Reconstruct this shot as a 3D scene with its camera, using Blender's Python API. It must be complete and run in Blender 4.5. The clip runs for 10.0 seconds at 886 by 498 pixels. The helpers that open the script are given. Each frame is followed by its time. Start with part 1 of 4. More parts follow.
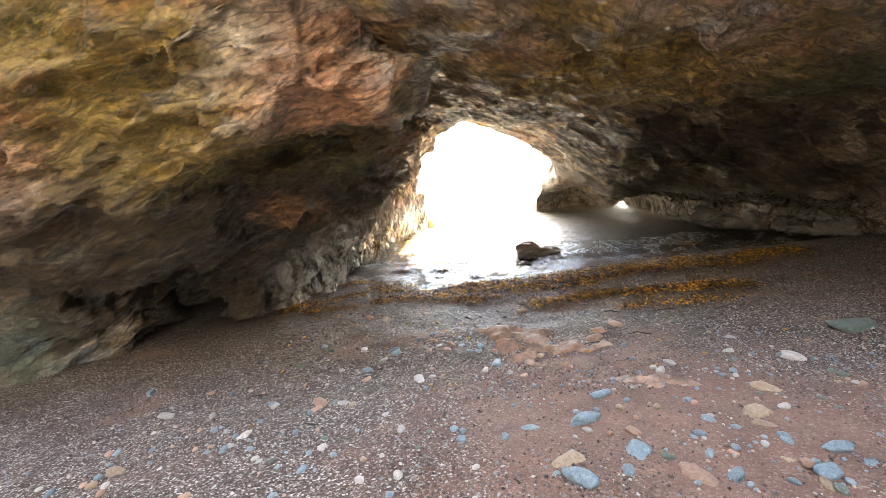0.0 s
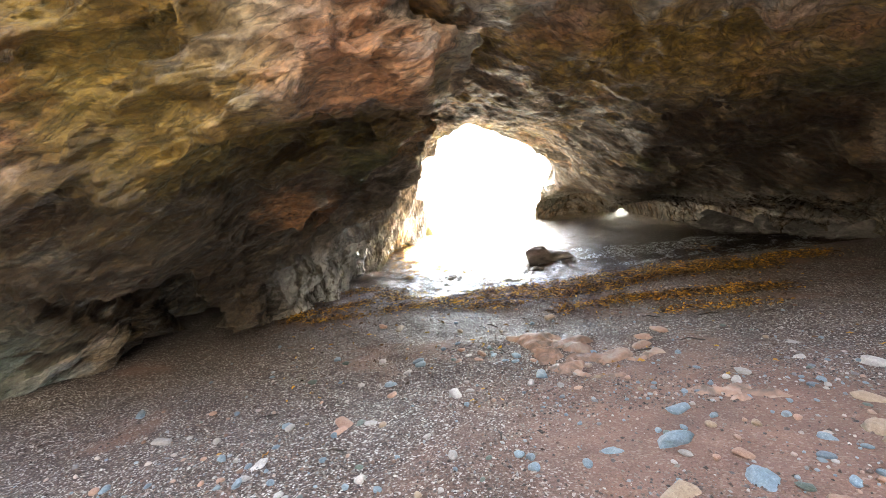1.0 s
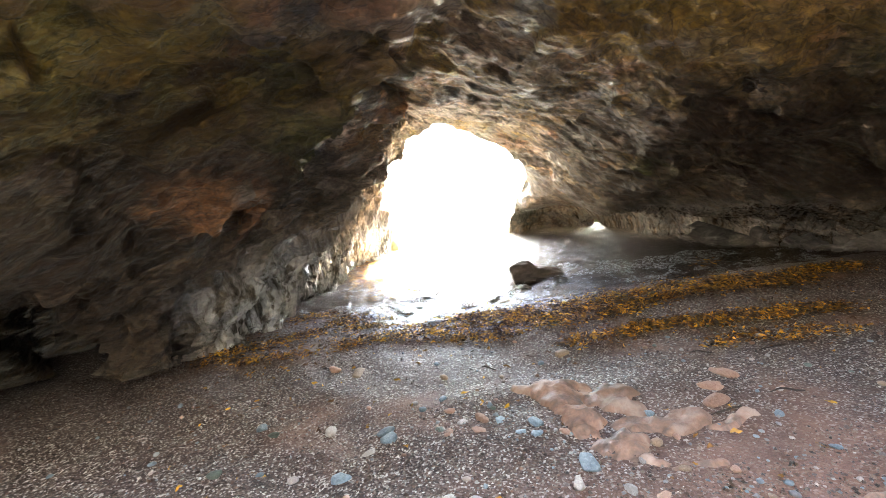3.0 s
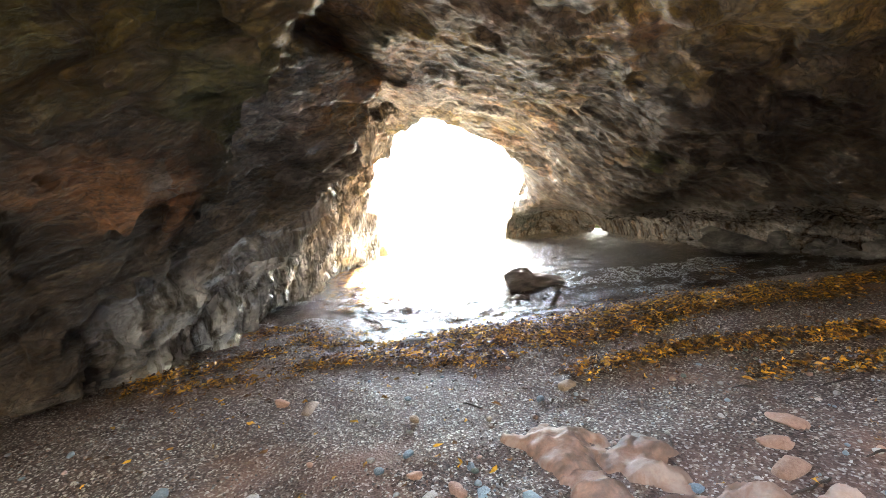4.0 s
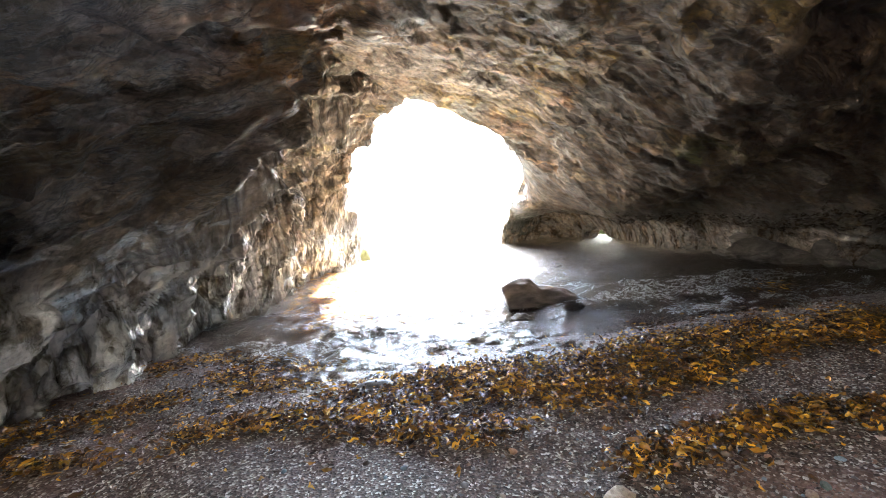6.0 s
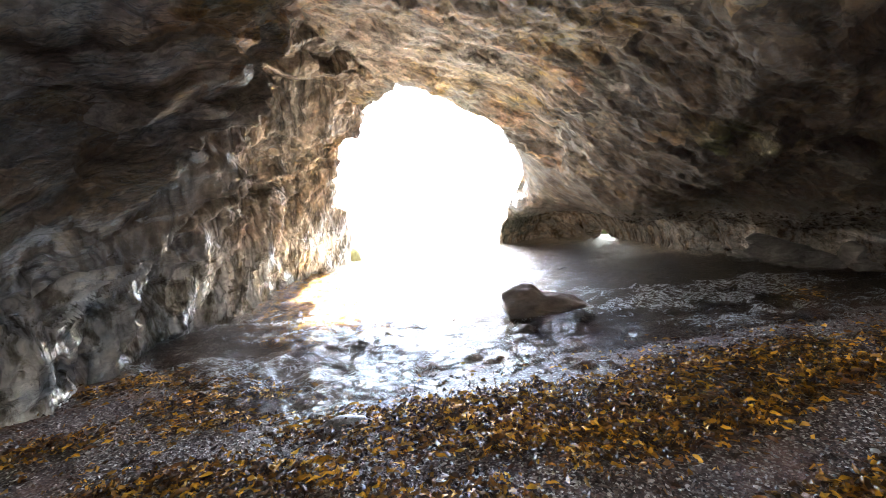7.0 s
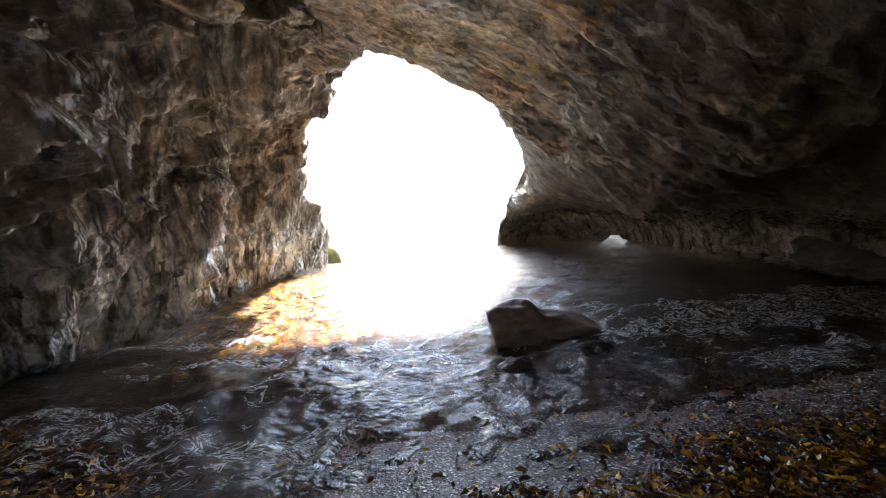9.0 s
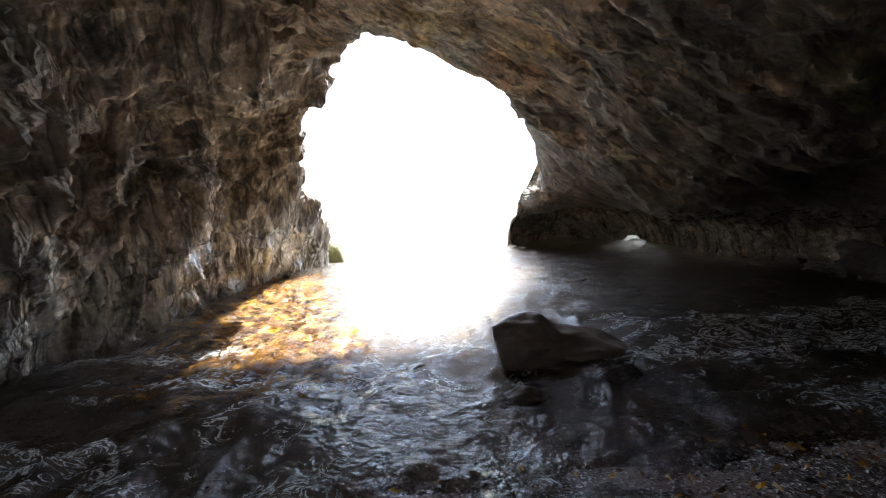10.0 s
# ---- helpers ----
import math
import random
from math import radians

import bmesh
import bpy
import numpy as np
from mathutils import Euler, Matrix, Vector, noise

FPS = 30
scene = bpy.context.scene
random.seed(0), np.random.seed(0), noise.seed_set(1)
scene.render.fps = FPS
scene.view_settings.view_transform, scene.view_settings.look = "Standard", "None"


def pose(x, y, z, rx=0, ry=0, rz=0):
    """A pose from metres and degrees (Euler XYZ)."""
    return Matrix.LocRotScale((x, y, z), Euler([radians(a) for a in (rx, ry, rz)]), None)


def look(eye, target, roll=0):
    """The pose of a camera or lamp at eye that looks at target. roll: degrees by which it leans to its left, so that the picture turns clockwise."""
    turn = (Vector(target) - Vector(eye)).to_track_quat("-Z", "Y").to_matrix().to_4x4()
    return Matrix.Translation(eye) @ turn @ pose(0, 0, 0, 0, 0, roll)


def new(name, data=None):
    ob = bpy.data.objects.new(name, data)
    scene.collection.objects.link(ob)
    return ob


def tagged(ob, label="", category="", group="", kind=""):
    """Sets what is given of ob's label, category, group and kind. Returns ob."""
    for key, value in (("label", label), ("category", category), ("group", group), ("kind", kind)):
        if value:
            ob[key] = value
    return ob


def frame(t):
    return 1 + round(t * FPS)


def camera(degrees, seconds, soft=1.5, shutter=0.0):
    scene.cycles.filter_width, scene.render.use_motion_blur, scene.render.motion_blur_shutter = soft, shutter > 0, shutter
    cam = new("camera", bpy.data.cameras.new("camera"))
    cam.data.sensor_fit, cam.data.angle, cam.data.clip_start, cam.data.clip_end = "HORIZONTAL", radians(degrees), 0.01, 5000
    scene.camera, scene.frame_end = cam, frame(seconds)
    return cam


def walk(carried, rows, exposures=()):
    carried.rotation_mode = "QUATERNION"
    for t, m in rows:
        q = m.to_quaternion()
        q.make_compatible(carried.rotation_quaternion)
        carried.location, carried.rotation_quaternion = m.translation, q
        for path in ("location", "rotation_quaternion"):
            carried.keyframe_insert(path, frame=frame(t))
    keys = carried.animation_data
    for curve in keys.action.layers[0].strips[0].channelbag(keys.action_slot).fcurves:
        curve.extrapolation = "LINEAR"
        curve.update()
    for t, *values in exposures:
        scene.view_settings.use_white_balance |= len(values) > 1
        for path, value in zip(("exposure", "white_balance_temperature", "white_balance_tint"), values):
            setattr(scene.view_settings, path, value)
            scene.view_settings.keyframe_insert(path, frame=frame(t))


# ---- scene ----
cam = camera(95.1, 10.0, 0.9)
PATH = [  # seconds, eye, target, roll
    (0, (-0.151, -0.326, 1.403), (-0.062, 1.635, 1.018), -6.1),
    (0.5, (-0.47, -0.066, 1.269), (-0.345, 1.897, 0.909), -6.1),
    (1, (-0.642, 0.169, 1.228), (-0.482, 2.134, 0.891), -6.0),
    (1.5, (-0.697, 0.622, 1.09), (-0.434, 2.581, 0.785), -5.6),
    (2, (-0.728, 0.984, 1.038), (-0.423, 2.939, 0.745), -5.7),
    (3.5, (-0.5, 2.148, 0.848), (-0.142, 4.1, 0.594), -5.0),
    (4, (-0.296, 2.577, 0.763), (0.064, 4.53, 0.525), -4.9),
    (4.5, (-0.213, 3.001, 0.703), (0.151, 4.955, 0.48), -4.6),
    (5, (-0.118, 3.365, 0.668), (0.252, 5.318, 0.449), -4.2),
    (5.5, (0.021, 3.702, 0.611), (0.401, 5.654, 0.396), -4.0),
    (7, (0.332, 4.71, 0.52), (0.737, 6.655, 0.298), -3.5),
    (7.5, (0.486, 5.073, 0.473), (0.895, 7.018, 0.253), -3.4),
    (8, (0.691, 5.409, 0.425), (1.111, 7.351, 0.203), -3.1),
    (8.5, (0.819, 5.7, 0.356), (1.232, 7.645, 0.143), -3.1),
    (9, (0.988, 5.972, 0.383), (1.374, 7.922, 0.162), -3.0),
    (9.5, (1.163, 6.258, 0.391), (1.517, 8.213, 0.165), -2.9),
    (10, (1.204, 6.514, 0.385), (1.536, 8.472, 0.151), -2.6),
]
walk(cam, [(t, look(eye, target, roll)) for t, eye, target, roll in PATH],
     [(0.0, 5.1, 7300, 7), (2.0, 5.25, 7100, 7), (3.5, 5.35, 6900, 7), (5.0, 5.2, 6550, 8), (7.5, 4.75, 6200, 10), (10.0, 2.6, 6150, 10)])

# ---- world, sun ----
SUN_DIR = Vector((0.27, 0.50, 0.83)).normalized()
world = bpy.data.worlds.new("sky")
scene.world = world
world.use_nodes = True
wn = world.node_tree.nodes
sky = wn.new("ShaderNodeTexSky")
sky.sky_type = "NISHITA"
sky.sun_disc = False
sky.sun_elevation = math.asin(SUN_DIR.z)
sky.sun_rotation = math.atan2(SUN_DIR.x, SUN_DIR.y)
sky.air_density, sky.dust_density, sky.ozone_density = 1.0, 2.0, 1.0
wn["Background"].inputs["Strength"].default_value = 0.13
world.node_tree.links.new(sky.outputs[0], wn["Background"].inputs[0])

sun_data = bpy.data.lights.new("sun", "SUN")
sun_data.energy, sun_data.angle, sun_data.color = 5.0, radians(0.6), (1.0, 0.95, 0.88)
sun = new("sun", sun_data)
sun.matrix_world = look(SUN_DIR * 60, (0, 0, 0))

WATER = -1.05


# ---- noise on arrays of points ----
def lattice(i, j, k, seed):
    h = (i * 374761393 + j * 668265263 + k * 2147483647 + seed * 974634777) & 0xFFFFFFFF
    h = ((h ^ (h >> 13)) * 1274126177) & 0xFFFFFFFF
    return ((h ^ (h >> 16)) & 0xFFFF) / 32767.5 - 1.0


def wave_noise(p, seed=0):
    """Smooth noise from -1 to 1 at points p (n x 3)."""
    c = np.floor(p).astype(np.int64)
    f = p - c
    f = f * f * f * (f * (f * 6 - 15) + 10)
    out = 0
    for a in (0, 1):
        for b in (0, 1):
            for d in (0, 1):
                w = (f[:, 0] if a else 1 - f[:, 0]) * (f[:, 1] if b else 1 - f[:, 1]) * (f[:, 2] if d else 1 - f[:, 2])
                out = out + w * lattice(c[:, 0] + a, c[:, 1] + b, c[:, 2] + d, seed)
    return out


def fbm(p, octaves=4, seed=0, gain=0.5):
    out, amp = 0, 1.0
    for o in range(octaves):
        out = out + amp * wave_noise(p * 2.03 ** o + 17.3 * o, seed + o)
        amp *= gain
    return out


def ridged(p, octaves=3, seed=0):
    out, amp = 0, 1.0
    for o in range(octaves):
        out = out + amp * (1 - 2 * np.abs(wave_noise(p * 2.1 ** o + 9.1 * o, seed + o)))
        amp *= 0.5
    return out


def step01(a):
    a = np.clip(a, 0, 1)
    return a * a * (3 - 2 * a)


def ground_height(x, y):
    """The beach: it falls to the sea, with a bank of weed by the water."""
    x, y = np.asarray(x, float), np.asarray(y, float)
    ye = y - 1.3 * step01(-x / 2) * step01((y - 7) / 2)
    z = np.interp(ye, [-60, -3, 0, 1.7, 3.0, 4.0, 5.3, 7.2, 8.0, 8.7, 9.5, 12, 18, 40, 4000],
                  [3.0, 0.21, -0.20, -0.50, -0.71, -0.82, -0.88, -0.93, -1.035, -1.13, -1.19, -1.5, -2.2, -4, -6])
    z = z + 0.07 * step01((x - 2) / 2) * np.exp(-((y - 6.9) / 1.2) ** 2) - 0.13 * step01(-x / 1.5) * np.exp(-((y - 4) / 2) ** 2)
    near = np.exp(-((y - 5) / 9) ** 2) * np.exp(-(x / 12) ** 2)
    p = np.stack([x.ravel(), y.ravel(), 0 * x.ravel()], 1)
    return z + near * (0.035 * fbm(p * 0.9, 3, 5).reshape(x.shape) + 0.012 * fbm(p * 4.0, 2, 8).reshape(x.shape))


# ---- materials ----
class Nodes:
    def __init__(self, name):
        self.mat = bpy.data.materials.new(name)
        self.mat.use_nodes = True
        self.t = self.mat.node_tree
        self.b = self.t.nodes["Principled BSDF"]
        self.out = self.t.nodes["Material Output"]

    def n(self, kind, **values):
        node = self.t.nodes.new("ShaderNode" + kind)
        for k, v in values.items():
            setattr(node, k, v)
        return node

    def link(self, a, b):
        self.t.links.new(a, b)

    def coords(self, scale=(1, 1, 1), rot=(0, 0, 0), own=False, start=None):
        g = start or (self.n("TexCoord").outputs["Object"] if own else self.n("NewGeometry").outputs["Position"])
        for key, value in (("Rotation", [radians(a) for a in rot]), ("Scale", scale)):  # turned first, then stretched
            m = self.n("Mapping")
            m.inputs[key].default_value = value
            self.link(g, m.inputs["Vector"])
            g = m.outputs[0]
        return g

    def noise(self, vec, scale, detail=5.0, rough=0.55, distort=0.0):
        t = self.n("TexNoise")
        t.inputs["Scale"].default_value, t.inputs["Detail"].default_value = scale, detail
        t.inputs["Roughness"].default_value, t.inputs["Distortion"].default_value = rough, distort
        self.link(vec, t.inputs["Vector"])
        return t.outputs["Fac"]

    def voronoi(self, vec, scale, out="Distance", feature="F1"):
        t = self.n("TexVoronoi", feature=feature)
        t.inputs["Scale"].default_value = scale
        self.link(vec, t.inputs["Vector"])
        return t.outputs[out]

    def warped(self, vec, scale, amount):
        """The place vec, pushed about by a soft noise."""
        t = self.n("TexNoise")
        t.inputs["Scale"].default_value, t.inputs["Detail"].default_value = scale, 3.0
        self.link(vec, t.inputs["Vector"])
        shift = self.n("VectorMath", operation="MULTIPLY_ADD")
        self.link(t.outputs["Color"], shift.inputs[0])
        shift.inputs[1].default_value = (2 * amount,) * 3
        self.link(vec, shift.inputs[2])
        return shift.outputs[0]

    def tone(self, color):
        s = self.n("SeparateColor")
        self.link(color, s.inputs[0])
        return s.outputs[0]

    def ramp(self, fac, stops):
        r = self.n("ValToRGB")
        e = r.color_ramp.elements
        while len(e) < len(stops):
            e.new(0.5)
        for el, (p, c) in zip(e, stops):
            el.position = p
            el.color = (*c, 1) if isinstance(c, tuple) else (c, c, c, 1)
        self.link(fac, r.inputs[0])
        return r.outputs[0]

    def mix(self, fac, a, b, mode="MIX"):
        m = self.n("Mix", data_type="RGBA", blend_type=mode)
        for sock, v in ((m.inputs["Factor"], fac), (m.inputs["A"], a), (m.inputs["B"], b)):
            if isinstance(v, (int, float)):
                sock.default_value = v if sock.name == "Factor" else (v, v, v, 1)
            elif isinstance(v, tuple):
                sock.default_value = (*v, 1)
            else:
                self.link(v, sock)
        return m.outputs["Result"]

    def math(self, op, a, b=0.0):
        m = self.n("Math", operation=op)
        for sock, v in zip(m.inputs, (a, b)):
            if isinstance(v, (int, float)):
                sock.default_value = v
            else:
                self.link(v, sock)
        return m.outputs[0]

    def axis(self, vec, which):
        s = self.n("SeparateXYZ")
        self.link(vec, s.inputs[0])
        return s.outputs[which]

    def bump(self, height, strength, distance, under=None):
        b = self.n("Bump")
        b.inputs["Strength"].default_value, b.inputs["Distance"].default_value = strength, distance
        self.link(height, b.inputs["Height"])
        if under:
            self.link(under, b.inputs["Normal"])
        return b.outputs[0]

    def done(self, color=None, rough=None, normal=None, **more):
        for key, v in (("Base Color", color), ("Roughness", rough), ("Normal", normal), *more.items()):
            sock = self.b.inputs[key.replace("_", " ")]
            if v is None:
                continue
            if isinstance(v, (int, float)):
                sock.default_value = v
            elif isinstance(v, tuple):
                sock.default_value = (*v, 1)
            else:
                self.link(v, sock)
        return self.mat


def rock_material(name, bed, warm, light, grain, scour, stains):
    """Bedded sea rock: broken plates and chips of grey-brown stone with rust, ochre and olive stains, wet and pale by the tide line."""
    m = Nodes(name)
    p = m.coords()
    bent = m.warped(p, 1.1, 0.30)  # beds that bend and pinch out
    strata = m.coords((0.5, 0.5 * grain, 1.6), bed, start=bent)
    plate_at = m.coords((1.0, grain ** 0.5, 3.0), bed, start=m.warped(p, 3.0, 0.16))
    chip_at = m.coords((1.0, grain ** 0.3, 1.8), bed, start=m.warped(p, 9.0, 0.06))
    a = m.noise(strata, 1.6, 8, 0.65, 0.4)
    b = m.noise(plate_at, 2.4, 7, 0.7, 0.3)
    big = m.noise(p, 0.55, 4, 0.6, 0.3)
    plate = m.tone(m.voronoi(plate_at, 2.0, "Color"))
    chip = m.tone(m.voronoi(chip_at, 6.5, "Color"))
    base = m.ramp(a, [(q, tuple(light * v for v in t)) for q, t in ((0.30, (0.060, 0.047, 0.036)), (0.45, (0.185, 0.130, 0.085)), (0.56, (0.27, 0.20, 0.138)), (0.70, (0.39, 0.32, 0.24)))])
    rust = m.ramp(b, [(0.35, (0.22, 0.090, 0.040)), (0.6, (0.52, 0.25, 0.115))])
    ochre = m.ramp(b, [(0.35, (0.16, 0.10, 0.022)), (0.65, (0.44, 0.29, 0.065))])
    olive = m.ramp(b, [(0.35, (0.050, 0.052, 0.020)), (0.65, (0.15, 0.15, 0.055))])
    buff = m.ramp(b, [(0.3, (0.35, 0.285, 0.225)), (0.65, (0.72, 0.62, 0.51))])
    weed = m.ramp(b, [(0.3, (0.045, 0.060, 0.048)), (0.65, (0.18, 0.21, 0.17))])
    moss = m.ramp(b, [(0.3, (0.075, 0.12, 0.015)), (0.65, (0.26, 0.35, 0.055))])
    slime_shade = m.ramp(b, [(0.3, (0.029, 0.019, 0.011)), (0.65, (0.098, 0.064, 0.036))])
    slate = m.ramp(b, [(0.3, (0.10, 0.115, 0.115)), (0.65, (0.30, 0.32, 0.31))])
    m1 = m.ramp(m.math("ADD", m.noise(strata, 0.9, 5, 0.6, 0.6), m.math("MULTIPLY", plate, 0.10)), [(0.54, 0.0), (0.66, 1.0)])
    m2 = m.ramp(m.math("ADD", m.noise(p, 0.9, 5, 0.65, 0.6), m.math("MULTIPLY", chip, 0.08)), [(0.49, 0.0), (0.62, 1.0)])
    m3 = m.ramp(m.noise(bent, 1.5, 5, 0.65, 0.3), [(0.52, 0.0), (0.64, 1.0)])
    m4 = m.ramp(m.math("ADD", m.noise(bent, 1.2, 4, 0.6), m.math("MULTIPLY", plate, 0.14)), [(0.62, 0.0), (0.70, 1.0)])
    # the weathered upper beds are the most stained
    high = m.ramp(m.math("ADD", m.math("MULTIPLY", m.axis(p, "Z"), 0.25), m.math("MULTIPLY", big, 0.5)), [(0.30, 0.15), (0.75, 1.0)])
    c = m.mix(m.math("MULTIPLY", m2, m.math("MULTIPLY", high, 0.8)), base, ochre)
    c = m.mix(m.math("MULTIPLY", m1, m.math("MULTIPLY", high, warm)), c, rust)
    c = m.mix(m.math("MULTIPLY", m3, 0.5), c, olive)
    c = m.mix(m.math("MULTIPLY", m4, 0.6), c, slate)
    for (sx, sy, sz), reach, tint, amount in stains:  # iron and algae stains with ragged edges; black also paints shade, pale some light
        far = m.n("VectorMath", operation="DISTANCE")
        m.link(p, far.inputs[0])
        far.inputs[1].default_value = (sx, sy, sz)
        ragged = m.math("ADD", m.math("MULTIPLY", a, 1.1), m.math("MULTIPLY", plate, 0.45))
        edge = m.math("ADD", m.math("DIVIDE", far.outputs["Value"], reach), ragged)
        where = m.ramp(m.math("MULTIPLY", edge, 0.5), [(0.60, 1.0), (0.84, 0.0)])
        tone = {"rust": rust, "ochre": ochre, "olive": olive, "pale": buff, "black": slime_shade, "teal": weed, "moss": moss}[tint]
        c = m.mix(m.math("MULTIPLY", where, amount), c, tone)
    if scour > 0.6:  # bare buff rock below the bed that climbs seaward over the passage's wall
        climb = m.math("SUBTRACT", m.axis(p, "Z"), m.math("MULTIPLY", m.math("SUBTRACT", m.axis(p, "Y"), 7.95), 2.2))
        hang = m.ramp(m.math("ADD", m.math("MULTIPLY", climb, 0.2), a), [(0.50, 1.0), (0.60, 0.0)])
        hang = m.math("MULTIPLY", hang, m.ramp(m.math("ADD", m.math("MULTIPLY", m.axis(p, "X"), 0.1), 1.0), [(0.66, 0.0), (0.735, 1.0)]))
        bare = m.ramp(m.noise(m.coords((2.2, 2.2, 0.6), start=bent), 1.6, 6, 0.66), [(0.36, (0.12, 0.088, 0.058)), (0.50, (0.33, 0.25, 0.175)), (0.64, (0.62, 0.51, 0.39))])
        c = m.mix(m.math("MULTIPLY", hang, 0.75), c, bare)
    plain = c
    fine = m.noise(m.coords((1, 1, 1.4), bed), 15, 6, 0.70)
    c = m.mix(0.65, c, m.ramp(fine, [(0.32, 0.35), (0.5, 0.97), (0.68, 1.6)]), "MULTIPLY")
    c = m.mix(0.35, c, m.ramp(plate, [(0.0, 0.62), (0.5, 1.0), (1.0, 1.35)]), "MULTIPLY")
    c = m.mix(0.45, c, m.ramp(chip, [(0.0, 0.50), (0.5, 1.0), (1.0, 1.45)]), "MULTIPLY")
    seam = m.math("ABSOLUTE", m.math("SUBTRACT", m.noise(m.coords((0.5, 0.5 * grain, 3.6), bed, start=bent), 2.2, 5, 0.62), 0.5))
    c = m.mix(0.75, c, m.ramp(seam, [(0.0, 0.25), (0.022, 1.0)]), "MULTIPLY")  # open bedding planes, with crevice shade darkened into the colour
    # thin beds that weather out as fine wavy ribs, shade painted into their grooves
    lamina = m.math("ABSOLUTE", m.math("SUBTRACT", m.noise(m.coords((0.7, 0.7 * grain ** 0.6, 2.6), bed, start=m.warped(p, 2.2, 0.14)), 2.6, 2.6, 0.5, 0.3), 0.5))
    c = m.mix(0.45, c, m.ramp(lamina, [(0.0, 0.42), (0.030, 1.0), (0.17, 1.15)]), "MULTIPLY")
    if scour > 0.6:
        c = m.mix(m.math("MULTIPLY", hang, 0.6), c, plain)  # rubbed smoother
    # tide zone: pale grey-green scoured rock, wet glints painted in as near-white streaks
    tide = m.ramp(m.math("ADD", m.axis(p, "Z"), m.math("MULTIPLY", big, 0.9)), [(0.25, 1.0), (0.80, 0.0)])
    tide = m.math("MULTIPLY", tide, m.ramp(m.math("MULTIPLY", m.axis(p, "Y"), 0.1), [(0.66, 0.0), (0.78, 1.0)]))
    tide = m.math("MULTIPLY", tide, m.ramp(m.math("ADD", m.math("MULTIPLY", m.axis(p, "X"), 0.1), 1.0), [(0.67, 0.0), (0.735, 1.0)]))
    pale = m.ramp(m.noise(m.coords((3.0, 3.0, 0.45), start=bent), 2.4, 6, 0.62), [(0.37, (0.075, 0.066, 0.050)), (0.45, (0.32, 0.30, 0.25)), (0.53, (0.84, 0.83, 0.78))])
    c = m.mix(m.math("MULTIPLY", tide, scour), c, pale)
    rough = m.ramp(m.math("ADD", fine, m.math("MULTIPLY", tide, -0.40)), [(0.12, 0.20), (0.7, 0.72)])
    worn = m.math("SUBTRACT", 1.0, m.math("MULTIPLY", tide, 0.75))
    folds = None
    if scour > 0.6:  # water-worn folds that hang down the passage's wall
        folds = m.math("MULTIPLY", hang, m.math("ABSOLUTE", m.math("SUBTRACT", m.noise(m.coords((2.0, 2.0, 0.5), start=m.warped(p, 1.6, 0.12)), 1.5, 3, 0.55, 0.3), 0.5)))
        # shade painted into the folds' creases, their crests lightened
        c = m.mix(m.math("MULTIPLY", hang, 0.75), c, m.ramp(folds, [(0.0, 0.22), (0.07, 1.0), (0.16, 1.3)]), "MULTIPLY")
        worn = m.math("MULTIPLY", worn, m.math("SUBTRACT", 1.0, m.math("MULTIPLY", hang, 0.6)))
    steps = m.math("MULTIPLY", worn, m.math("ADD", plate, m.math("MULTIPLY", chip, 0.55)))
    flake = m.tone(m.voronoi(chip_at, 17.0, "Color"))
    c = m.mix(0.35, c, m.ramp(flake, [(0.0, 0.62), (0.5, 1.0), (1.0, 1.4)]), "MULTIPLY")
    h = m.bump(m.math("ADD", steps, m.math("MULTIPLY", m.math("MULTIPLY", worn, flake), 0.30)), 1.0, 0.085)
    h = m.bump(m.ramp(seam, [(0.0, 0.0), (0.03, 1.0)]), 0.8, 0.03, h)
    lumps = m.noise(m.coords((1.0, 1.0, 1.9), bed, start=bent), 4.2, 9, 0.70)
    h = m.bump(m.math("MULTIPLY", lumps, worn), 1.0, 0.10, h)
    h = m.bump(m.math("MULTIPLY", worn, lamina), 1.0, 0.17, h)
    if folds:
        h = m.bump(folds, 1.0, 0.50, h)
    h = m.bump(fine, 0.8, 0.022, h)
    return m.done(c, rough, h, Coat_Weight=m.math("MULTIPLY", tide, 0.9 * scour), Coat_Roughness=0.15)


